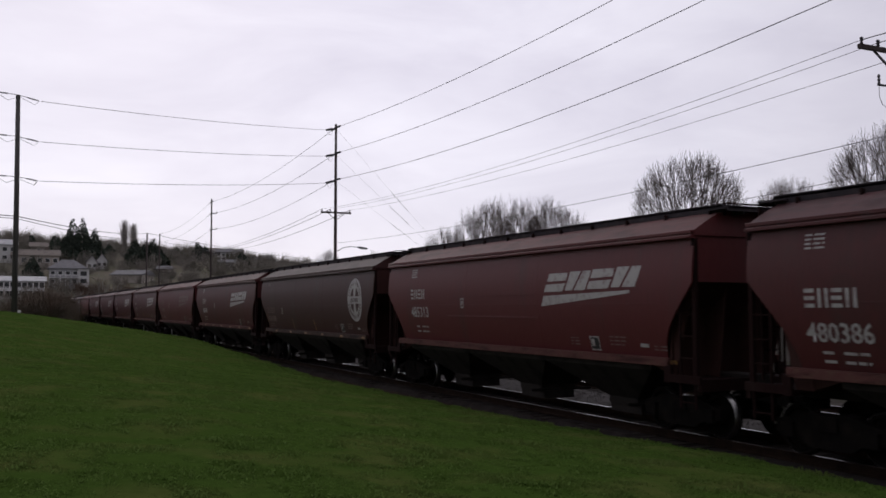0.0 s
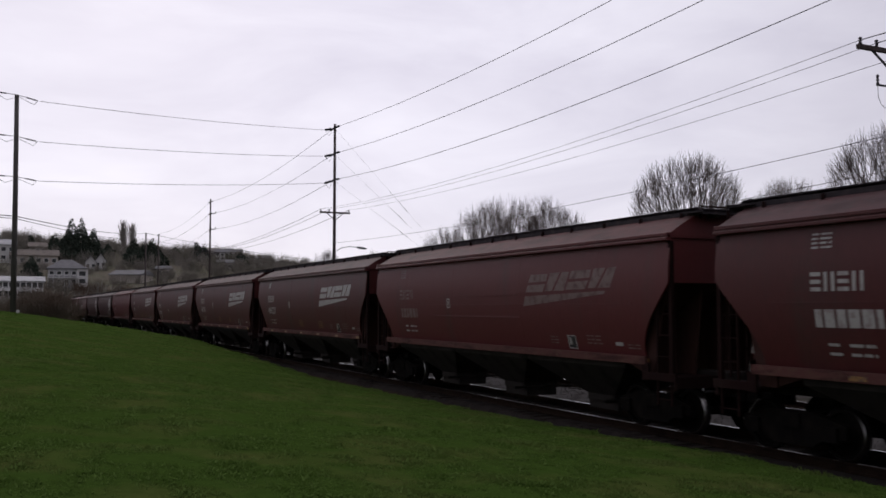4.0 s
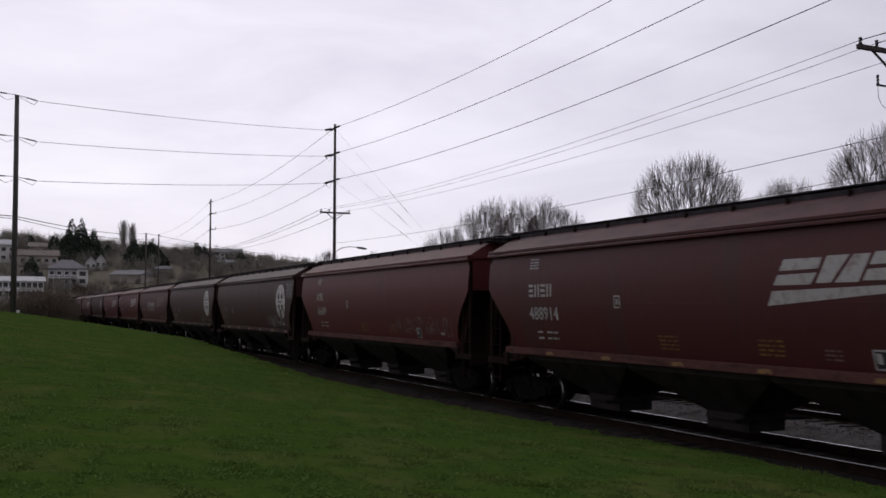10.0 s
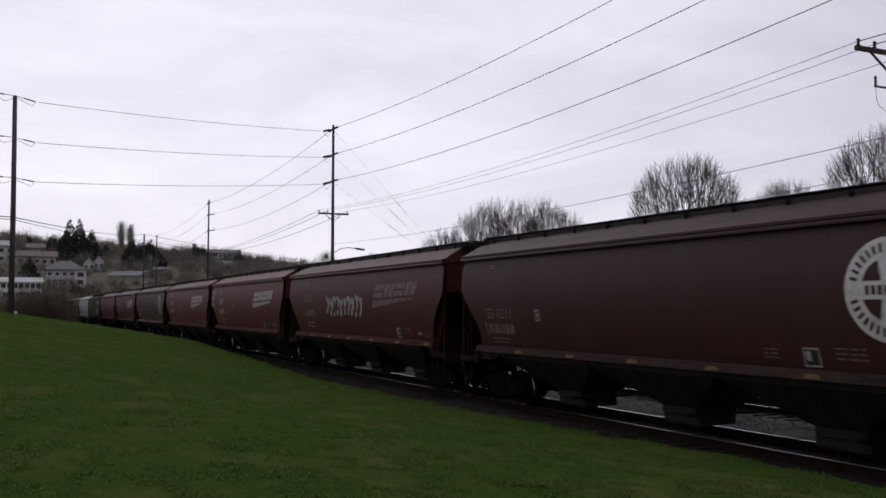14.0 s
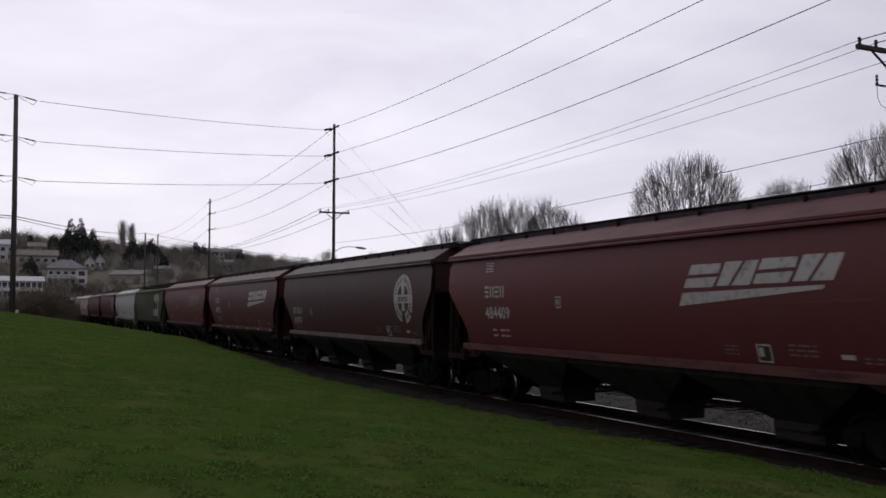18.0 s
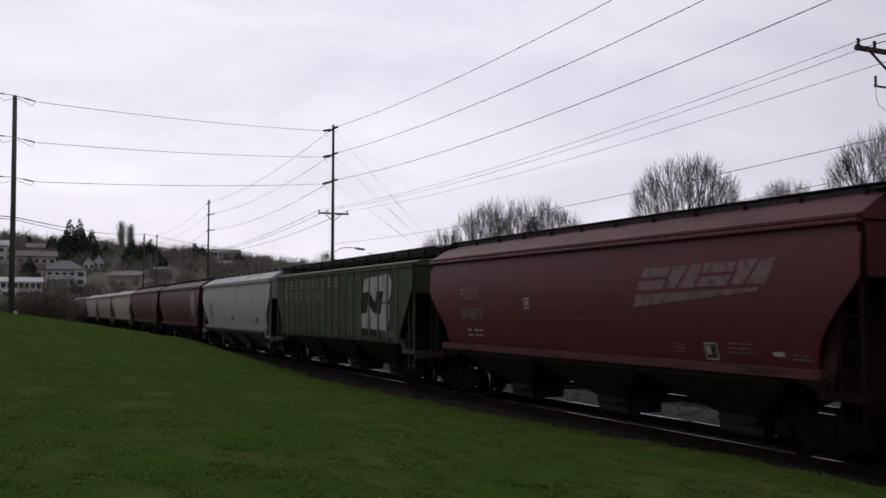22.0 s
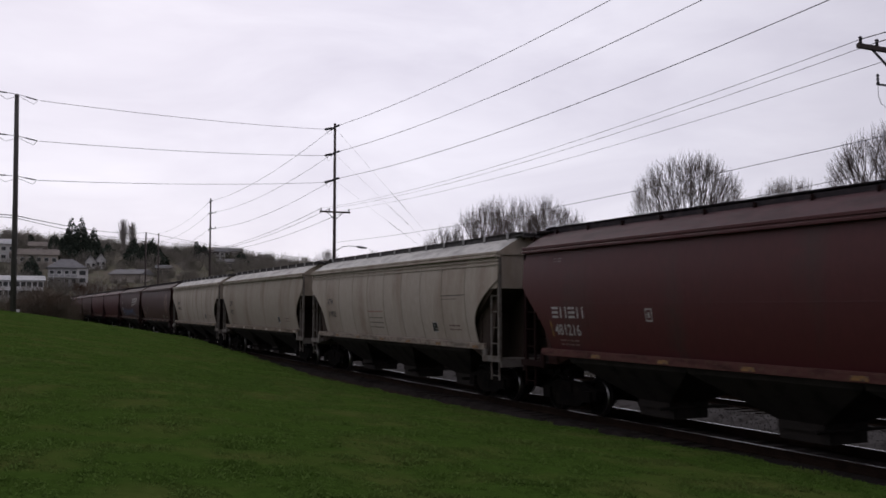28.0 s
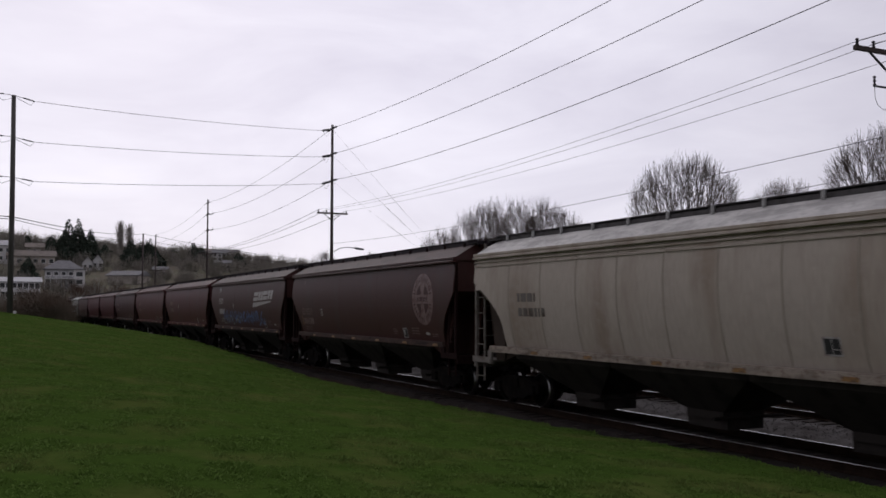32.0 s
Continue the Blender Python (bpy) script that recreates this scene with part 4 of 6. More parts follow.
def side_x(z):
    """How far the side sheet stands from the middle of the car, at height z."""
    return 1.60 - SIDE["belly"] * ((min(z, 4.1) - 3.1) / 1.55) ** 2


def side_end(z, style):
    """Half length of the side sheet at height z: full above, cut back towards the sill."""
    if style == "ribbed":
        return HALF - 1.15 * min(max((3.3 - z) / 1.6, 0), 1)
    if style in ("rounded", "seamed"):
        k = min(max((3.36 - z) / 1.3, 0), 1)
        return HALF - (1.10 if style == "rounded" else 1.52) * math.sin(k * math.pi / 2) ** 0.95
    k = min(max((3.14 - z) / (3.14 - SILL), 0), 1)
    return HALF - 1.05 * math.sin(k * math.pi / 2) ** 1.15


def side_sheet_mesh(style, mat):
    bm = bmesh.new()
    zs = [SILL, 1.75, 1.95, 2.15, 2.35, 2.55, 2.75, 2.95, 3.14, 3.25, 3.36, 3.55, 3.8, EAVE]
    cols = 10
    sheets = []
    for off in (0.0, 0.03):
        rows = []
        for z in zs:
            e = side_end(z, style)
            rows.append([bm.verts.new((-(side_x(z) - off), -e + 2 * e * i / cols, z)) for i in range(cols + 1)])
        sheets.append(rows)
        for a, b in zip(rows, rows[1:]):
            for i in range(cols):
                bm.faces.new((a[i], a[i + 1], b[i + 1], b[i]))
    o, n = sheets
    for i in range(cols):
        for r in (0, -1):
            bm.faces.new((o[r][i], o[r][i + 1], n[r][i + 1], n[r][i]))
    for j in range(len(zs) - 1):
        for i in (0, -1):
            bm.faces.new((o[j][i], o[j + 1][i], n[j + 1][i], n[j][i]))
    me = mesh_of("side_sheet", bm, mat, smooth=True)
    me.set_sharp_from_angle(angle=radians(40))
    return me


def weld_mesh(mat, high=0.006, wide=0.016):
    """A shallow vertical weld bead that follows the side."""
    bm = bmesh.new()
    zs = [SILL + 0.05 + (EAVE - SILL - 0.15) * i / 8 for i in range(9)]
    rows = [[bm.verts.new((-(side_x(z) + d), y, z)) for y, d in ((-wide, -0.004), (0, high), (wide, -0.004))] for z in zs]
    for a, b in zip(rows, rows[1:]):
        for k in range(2):
            bm.faces.new((a[k], a[k + 1], b[k + 1], b[k]))
    return mesh_of("weld_seam", bm, mat, smooth=True)


def shell_mesh(mat):
    """Inner body with the slope sheets at both ends."""
    bm = bmesh.new()
    rings = []
    for z, e in ((1.50, 5.5), (3.12, HALF - 0.25), (3.14, HALF - 0.05), (EAVE + 0.02, HALF - 0.05)):
        x = side_x(z) - 0.035
        rings.append([bm.verts.new((sx * x, sy * e, z)) for sx, sy in ((-1, -1), (1, -1), (1, 1), (-1, 1))])
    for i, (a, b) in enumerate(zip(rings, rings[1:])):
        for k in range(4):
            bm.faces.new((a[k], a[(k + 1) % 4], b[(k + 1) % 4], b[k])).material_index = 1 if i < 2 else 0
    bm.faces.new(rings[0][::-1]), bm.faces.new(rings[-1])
    return mesh_of("body", bm, mat, darkened(mat))


def darkened(body):
    """The slope sheets' coat: the body colour under brown grime, darkened to paint in the recess's shade."""
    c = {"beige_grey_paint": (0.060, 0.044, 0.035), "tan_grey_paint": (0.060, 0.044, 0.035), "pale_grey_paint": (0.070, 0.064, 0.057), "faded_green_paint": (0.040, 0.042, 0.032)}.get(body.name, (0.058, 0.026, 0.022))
    return cached((body.name, "darkened"), lambda: material(body.name + "_slope", c, rough=0.85, vary=0.4, size=0.8, stretch=(1, 1, 0.4), second=[0.6 * q for q in c], cover=0.5, gloss=0.15, chance=0.0))


def dusty(body):
    """The roof's coat: the body colour under soot and grain dust."""
    c = {"red_oxide_paint": (0.082, 0.036, 0.038), "fresh_red_paint": (0.104, 0.040, 0.040), "dark_brown_paint": (0.058, 0.031, 0.033), "maroon_paint": (0.072, 0.032, 0.036), "beige_grey_paint": (0.45, 0.435, 0.415), "tan_grey_paint": (0.42, 0.40, 0.38), "pale_grey_paint": (0.40, 0.395, 0.385), "faded_green_paint": (0.040, 0.056, 0.032)}[body.name]
    return cached((body.name, "dusty"), lambda: material(body.name + "_roof", c, rough=0.72, vary=0.45, size=0.6, stretch=(1.4, 0.6, 1), second=[0.6 * q for q in c], cover=0.52, gloss=0.2, chance=0.0, chips=[0.5 * q + 0.02 for q in c]))


def grimy(body):
    """The side sill's coat: dirt and dust thrown up from the track."""
    c = {"beige_grey_paint": (0.30, 0.255, 0.21), "tan_grey_paint": (0.25, 0.205, 0.16), "pale_grey_paint": (0.34, 0.32, 0.30), "faded_green_paint": (0.05, 0.055, 0.04), "dark_brown_paint": (0.060, 0.040, 0.035)}.get(body.name, (0.102, 0.042, 0.037))
    return cached((body.name, "grimy"), lambda: material(body.name + "_sill", c, rough=0.85, vary=0.5, size=0.4, stretch=(1, 0.4, 2.5), second=[0.5 * q for q in c], cover=0.5, gloss=0.15, chance=0.0, chips=(0.11, 0.062, 0.045)))


def roof_mesh(mat, body, flat=False):
    bm = bmesh.new()
    lo, hi = EAVE + 0.08, 4.58 if not flat else 4.30
    tx, ty = (0.78, HALF - 0.04) if not flat else (0.95, HALF - 0.04)
    levels = [(1.58, HALF, lo - 0.06), (1.58, HALF, lo), (1.15 if not flat else 1.3, HALF - 0.02, lo + (hi - lo) * (0.58 if not flat else 0.66)), (tx, ty, hi)]
    rings = [[bm.verts.new((sx * x, sy * y, z)) for sx, sy in ((-1, -1), (1, -1), (1, 1), (-1, 1))] for x, y, z in levels]
    for a, b in zip(rings, rings[1:]):
        for k in range(4):
            bm.faces.new((a[k], a[(k + 1) % 4], b[(k + 1) % 4], b[k])).material_index = 1 - k % 2
    bm.faces.new(rings[0][::-1]), bm.faces.new(rings[-1])
    return mesh_of("roof", bm, mat, body)


def eave_mesh(mat):
    """Eave rail: a channel with an upper and a lower lip."""
    bm = bmesh.new()
    outline = [(0.06, -0.04), (-0.052, -0.04), (-0.06, -0.032), (-0.06, 0.012), (-0.052, 0.02), (-0.01, 0.02), (-0.01, 0.055), (-0.03, 0.055), (-0.035, 0.06), (-0.035, 0.115), (-0.03, 0.12), (0.06, 0.12)]
    rings = [[bm.verts.new((x, y, EAVE + z)) for x, z in outline] for y in (-HALF, HALF)]
    for k in range(len(outline)):
        q = (k + 1) % len(outline)
        bm.faces.new((rings[0][k], rings[0][q], rings[1][q], rings[1][k]))
    bm.faces.new(rings[0][::-1]), bm.faces.new(rings[1])
    bmesh.ops.recalc_face_normals(bm, faces=bm.faces[:])
    return mesh_of("eave_rail", bm, mat)


def simple(name, mat, *boxes, bevel=0.0):
    bm = bmesh.new()
    for b in boxes:
        box(bm, *b)
    if bevel:
        bmesh.ops.bevel(bm, geom=bm.edges[:], offset=bevel, segments=1)
    return mesh_of(name, bm, mat)


def hopper_mesh(mat, length=4.3):
    bm = bmesh.new()
    levels = [(1.40, length / 2, 1.54), (1.38, length / 2 - 0.05, 1.30), (0.55, 0.55, 0.52), (0.55, 0.55, 0.36)]
    rings = [[bm.verts.new((sx * x, sy * y, z)) for sx, sy in ((-1, -1), (1, -1), (1, 1), (-1, 1))] for x, y, z in levels]
    for a, b in zip(rings, rings[1:]):
        for k in range(4):
            bm.faces.new((a[k], a[(k + 1) % 4], b[(k + 1) % 4], b[k]))
    bm.faces.new(rings[0][::-1]), bm.faces.new(rings[-1])
    return mesh_of("hopper", bm, mat)


def bulkhead_mesh(mat):
    """End wall under the slope sheet, with the web plates that carry it out to the end of the car."""
    bm = bmesh.new()
    box(bm, -1.36, 1.36, 6.98, 7.04, 1.2, 2.62)
    for x in (-0.45, 0.45):
        prism(bm, [(7.04, 1.2), (HALF - 0.55, 1.2), (HALF - 0.30, 3.02), (7.6, 2.86), (7.04, 2.5)], x - 0.025, x + 0.025)
    for x in (-1.3, 1.3):
        prism(bm, [(5.9, 1.56), (7.04, 1.2), (HALF - 0.85, 1.2), (HALF - 0.42, 2.98), (7.6, 2.86)], x - 0.02, x + 0.02)
    return mesh_of("end_bulkhead", bm, mat)


def gate_mesh():
    bm = bmesh.new()
    box(bm, -0.48, 0.48, -0.60, 0.60, 0.16, 0.37)
    round_bar(bm, [(-0.95, -0.7, 0.42), (0.95, -0.7, 0.42)], 0.04, 6)
    return mesh_of("outlet_gate", bm, M_UNDER)


def ladder_mesh(mat, low, high, width=0.44):
    bm = bmesh.new()
    for y in (0, width):
        beam(bm, (0, y, low), (0, y, high), 0.042)
    n = max(2, round((high - low) / 0.40))
    for i in range(n):
        z = low + 0.12 + (high - low - 0.2) * i / (n - 1)
        beam(bm, (0, 0, z), (0, width, z), 0.025)
    return mesh_of("ladder", bm, mat)


def wheelset_mesh():
    bm = bmesh.new()
    profile = [(0.52, 0.10), (0.66, 0.12), (0.70, 0.20), (0.705, 0.36), (0.68, 0.37), (0.68, 0.482), (0.71, 0.485), (0.72, 0.457), (0.80, 0.455), (0.825, 0.434), (0.825, 0.37), (0.755, 0.36), (0.76, 0.20), (0.82, 0.14), (0.83, 0.085), (1.06, 0.08), (1.06, 0.0)]
    seg = 28
    for s in (-1, 1):
        rings = [[bm.verts.new((s * x, r * math.cos(math.tau * k / seg), r * math.sin(math.tau * k / seg))) for k in range(seg)] for x, r in profile[:-1]]
        for i, (a, b) in enumerate(zip(rings, rings[1:])):
            for k in range(seg):
                f = bm.faces.new((a[k], a[(k + 1) % seg], b[(k + 1) % seg], b[k]))
                f.material_index = 1 if i in (7, 8) else 0
        bm.faces.new(rings[-1])
    round_bar(bm, [(-0.6, 0, 0), (0.6, 0, 0)], 0.09, 12)
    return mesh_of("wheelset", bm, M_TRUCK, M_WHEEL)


def side_frame_mesh():
    bm = bmesh.new()
    arch = [(-1.18, 0.40), (-1.18, 0.62), (-0.95, 0.68), (-0.45, 0.80), (0.45, 0.80), (0.95, 0.68), (1.18, 0.62), (1.18, 0.40), (0.72, 0.36), (0.45, 0.20), (-0.45, 0.20), (-0.72, 0.36)]
    prism(bm, arch, -0.08, 0.08)
    for y in (-0.22, 0.0, 0.22):
        round_bar(bm, [(0.0, y, 0.28), (0.0, y, 0.58)], 0.095, 8)
    for y in (-0.89, 0.89):
        box(bm, -0.16, 0.14, y - 0.15, y + 0.15, 0.34, 0.60)
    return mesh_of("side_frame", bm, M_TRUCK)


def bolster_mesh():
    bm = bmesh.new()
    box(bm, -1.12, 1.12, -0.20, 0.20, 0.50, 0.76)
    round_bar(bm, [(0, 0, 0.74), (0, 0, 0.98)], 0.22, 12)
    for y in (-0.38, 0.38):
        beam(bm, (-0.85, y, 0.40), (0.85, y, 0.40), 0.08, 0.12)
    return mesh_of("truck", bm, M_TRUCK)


def coupler_mesh():
    bm = bmesh.new()
    box(bm, -0.09, 0.09, -0.55, 0.22, 0.76, 0.94)
    prism(bm, [(0.18, 0.72), (0.42, 0.72), (0.46, 0.78), (0.46, 0.98), (0.18, 0.98)], -0.19, 0.02)
    prism(bm, [(0.18, 0.74), (0.36, 0.74), (0.36, 0.96), (0.18, 0.96)], 0.02, 0.17)
    return mesh_of("coupler", bm, M_TRUCK)


def hose_mesh():
    bm = bmesh.new()
    round_bar(bm, [(-0.35, 0.15, 0.82), (-0.36, 0.35, 0.62), (-0.32, 0.52, 0.42), (-0.26, 0.66, 0.40)], 0.028, 6)
    return mesh_of("air_hose", bm, M_UNDERGREY)


def decal(name, outlines, mat, car, label="", lift=0.008):
    """Flat painted shapes on the near side: outlines in (along to the front, height)."""
    bm = bmesh.new()
    for pts in outlines:
        bm.faces.new([bm.verts.new((-(side_x(z) + lift), -u, z)) for u, z in pts])
    return part(name, bm, mat, car, label)


def letters(text, u, z, height, mat, car, name="number", squeeze=1.0):
    """Characters in the built-in font, laid on the near side."""
    cu = bpy.data.curves.new("lettering", "FONT")
    cu.body, cu.size, cu.resolution_u = text, height * 1.38, 2
    cu.offset = height * 0.022
    tmp = new("lettering", cu)
    bpy.context.view_layer.update()
    me = bpy.data.meshes.new_from_object(tmp.evaluated_get(bpy.context.evaluated_depsgraph_get()))
    bpy.data.objects.remove(tmp)
    for v in me.vertices:
        a, b = u + v.co.x * squeeze, z + v.co.y
        v.co = (-(side_x(b) + 0.009), -a, b)
    me.materials.clear()
    me.materials.append(mat)
    return part(name, me, mat, car)


def block_marks(u, z, height, count, mat, car, name="reporting_mark", pitch=None):
    """Plain barred blocks in place of initials."""
    pitch = pitch or height * 0.92
    w = pitch * 0.76
    out = []
    t = height * 0.21
    for i in range(count):
        a = u + i * pitch
        b = a + w
        if i % 2:
            out += [[(a, z), (a + t, z), (a + t, z + height), (a, z + height)], [(b - t, z), (b, z), (b, z + height), (b - t, z + height)]]
        else:
            for k in (0.0, 0.5, 1.0):
                c = z + (height - t) * k
                out.append([(a, c), (b, c), (b, c + t), (a, c + t)])
    return tagged(decal(name, out, mat, car), kind="stuff")


def bars(u, z, lines, width, mat, car, name="stencil", step=0.10, tall=0.055, seed=1):
    rnd = random.Random(seed)
    out = []
    for i in range(lines):
        a, zz = u, z - i * step
        while a < u + width * 0.92:
            w = rnd.uniform(0.10, 0.30)
            b = min(a + w, u + width)
            out.append([(a, zz), (b, zz), (b, zz + tall), (a, zz + tall)])
            a = b + 0.05
    return tagged(decal(name, out, mat, car), kind="stuff")


def slant_logo(car, mat, u=2.3, z=3.02):
    """Four leaning blocks, each with a slit, above a tapering swoosh."""
    out, h, lean, w = [], 0.45, 0.24, 0.86
    for i in range(4):
        a, rise = u + 0.14 + i * 0.94, 0.020 * i
        sh = lambda du, dz: (a + du + lean * dz / h, z + rise + dz)
        if i % 2:
            out += [[sh(0, 0), sh(w * 0.36, 0), sh(w * 0.52, h), sh(0, h)], [sh(w * 0.46, 0), sh(w, 0), sh(w, h), sh(w * 0.62, h)]]
        else:
            out += [[sh(0, 0), sh(w * 0.96, 0), sh(w, h * 0.44), sh(0, h * 0.40)], [sh(0, h * 0.55), sh(w, h * 0.59), sh(w * 0.96, h), sh(0, h)]]
    out.append([(u - 0.02, z - 0.36), (u + 3.60, z - 0.08), (u + 3.66, z - 0.01), (u + 0.10, z - 0.10)])
    return decal("slanted_logo", out, mat, car, "pale slanted block logo over a tapering stripe")


def round_emblem(car, mat, u=6.14, z=2.92, r=0.83, wide=0.77, torn=False):
    ring, n = [], 40
    for i in range(n):
        if torn and i in (28, 29, 30, 35):
            continue
        a, b = math.tau * i / n, math.tau * (i + 1) / n
        p = lambda q, t: (u + q * wide / 0.8 * math.cos(t), z + q * math.sin(t))
        ring.append([p(r, a), p(r, b), p(r * 0.60, b), p(r * 0.60, a)])
    k = wide / 0.8
    emblem = decal("round_emblem", ring, mat, car, "white ring emblem with a cross")
    q, cross = r * 0.61, bmesh.new()
    shapes = [[(u - q * k, z - 0.145), (u + q * k, z - 0.145), (u + q * k, z + 0.145), (u - q * k, z + 0.145)]]
    for up in (1, -1):
        if torn and up < 0:
            q *= 0.8
        shapes.append([(u - 0.10 * k, z + up * 0.145), (u + 0.10 * k, z + up * 0.145), (u + 0.17 * k, z + up * q), (u - 0.17 * k, z + up * q)])
    for pts in shapes:
        cross.faces.new([cross.verts.new((-(side_x(h) + 0.0105), -w, h)) for w, h in pts])
    part("cross", cross, mat, emblem)
    marks = []
    for i in range(34):
        a = math.tau * (i + 0.5) / 34
        if i in (0, 33, 16, 17) or i % 9 == 8:
            continue
        c, s = math.cos(a), math.sin(a)
        q = lambda t, w: (u + k * (r * t * c - w * s), z + r * t * s + w * c)
        marks.append([q(0.71, -0.026), q(0.89, -0.026), q(0.89, 0.026), q(0.71, 0.026)])
    for i in range(7):
        a = u - 0.42 * k + i * 0.125 * k
        marks.append([(a, z - 0.075), (a + 0.075 * k, z - 0.075), (a + 0.075 * k, z + 0.075), (a, z + 0.075)])
    bm = bmesh.new()
    for pts in marks:
        bm.faces.new([bm.verts.new((-(side_x(h) + 0.0145), -w, h)) for w, h in pts])
    tagged(part("emblem_mark", bm, M_BROWN, emblem), kind="stuff")
    return emblem


def scrawl(car, u0, u1, z0, z1, mat, seed, strokes=26, thick=0.035):
    """Spray-painted strokes."""
    rnd = random.Random(seed)
    out = []
    for i in range(strokes):
        a = u0 + (u1 - u0) * (i + rnd.random()) / strokes
        z = z0 + (z1 - z0) * rnd.random() * 0.5
        pts = [(a, z)]
        ang = rnd.uniform(0.9, 2.2)
        for k in range(4):
            ang += rnd.uniform(-0.9, 0.9)
            st = (z1 - z0) * rnd.uniform(0.15, 0.34)
            nx, nz = pts[-1][0] + math.cos(ang) * st, pts[-1][1] + math.sin(ang) * st
            pts.append((min(max(nx, u0), u1), min(max(nz, z0), z1)))
        for p, q in zip(pts, pts[1:]):
            d = Vector((q[0] - p[0], q[1] - p[1]))
            if d.length < 0.02:
                continue
            n = Vector((-d.y, d.x)).normalized() * thick
            out.append([(p[0] + n.x, p[1] + n.y), (q[0] + n.x, q[1] + n.y), (q[0] - n.x, q[1] - n.y), (p[0] - n.x, p[1] - n.y)])
    bm = bmesh.new()
    for i, pts in enumerate(out):
        bm.faces.new([bm.verts.new((-(side_x(z) + 0.010 + 0.00004 * i), -u, z)) for u, z in pts])
    return tagged(part("graffiti", bm, mat, car, "spray-painted graffiti strokes"), kind="stuff")


def fat_scrawl(car, u0, u1, z0, z1, mat, seed, count=8):
    """Broad filled graffiti letters, as plain shapes."""
    rnd = random.Random(seed)
    out, w = [], (u1 - u0) / count
    for i in range(count):
        a, top, low = u0 + i * w, z1 - rnd.uniform(0, 0.15), z0 + rnd.uniform(0, 0.2)
        j = lambda: rnd.uniform(-0.06, 0.06)
        out.append([(a + j(), low), (a + w * 0.42, low + j()), (a + w * 0.46 + j(), top), (a + j(), top + j())])
        m = rnd.uniform(0.3, 0.7)
        out.append([(a + w * 0.45, low + (top - low) * (m - 0.13)), (a + w * 0.86, low + (top - low) * m), (a + w * 0.9, top), (a + w * 0.5, top - 0.1)])
    bm = bmesh.new()
    for i, pts in enumerate(out):
        bm.faces.new([bm.verts.new((-(side_x(z) + 0.010 + 0.0001 * i), -u, z)) for u, z in pts])
    return tagged(part("graffiti", bm, mat, car, "broad pale graffiti letters"), kind="stuff")


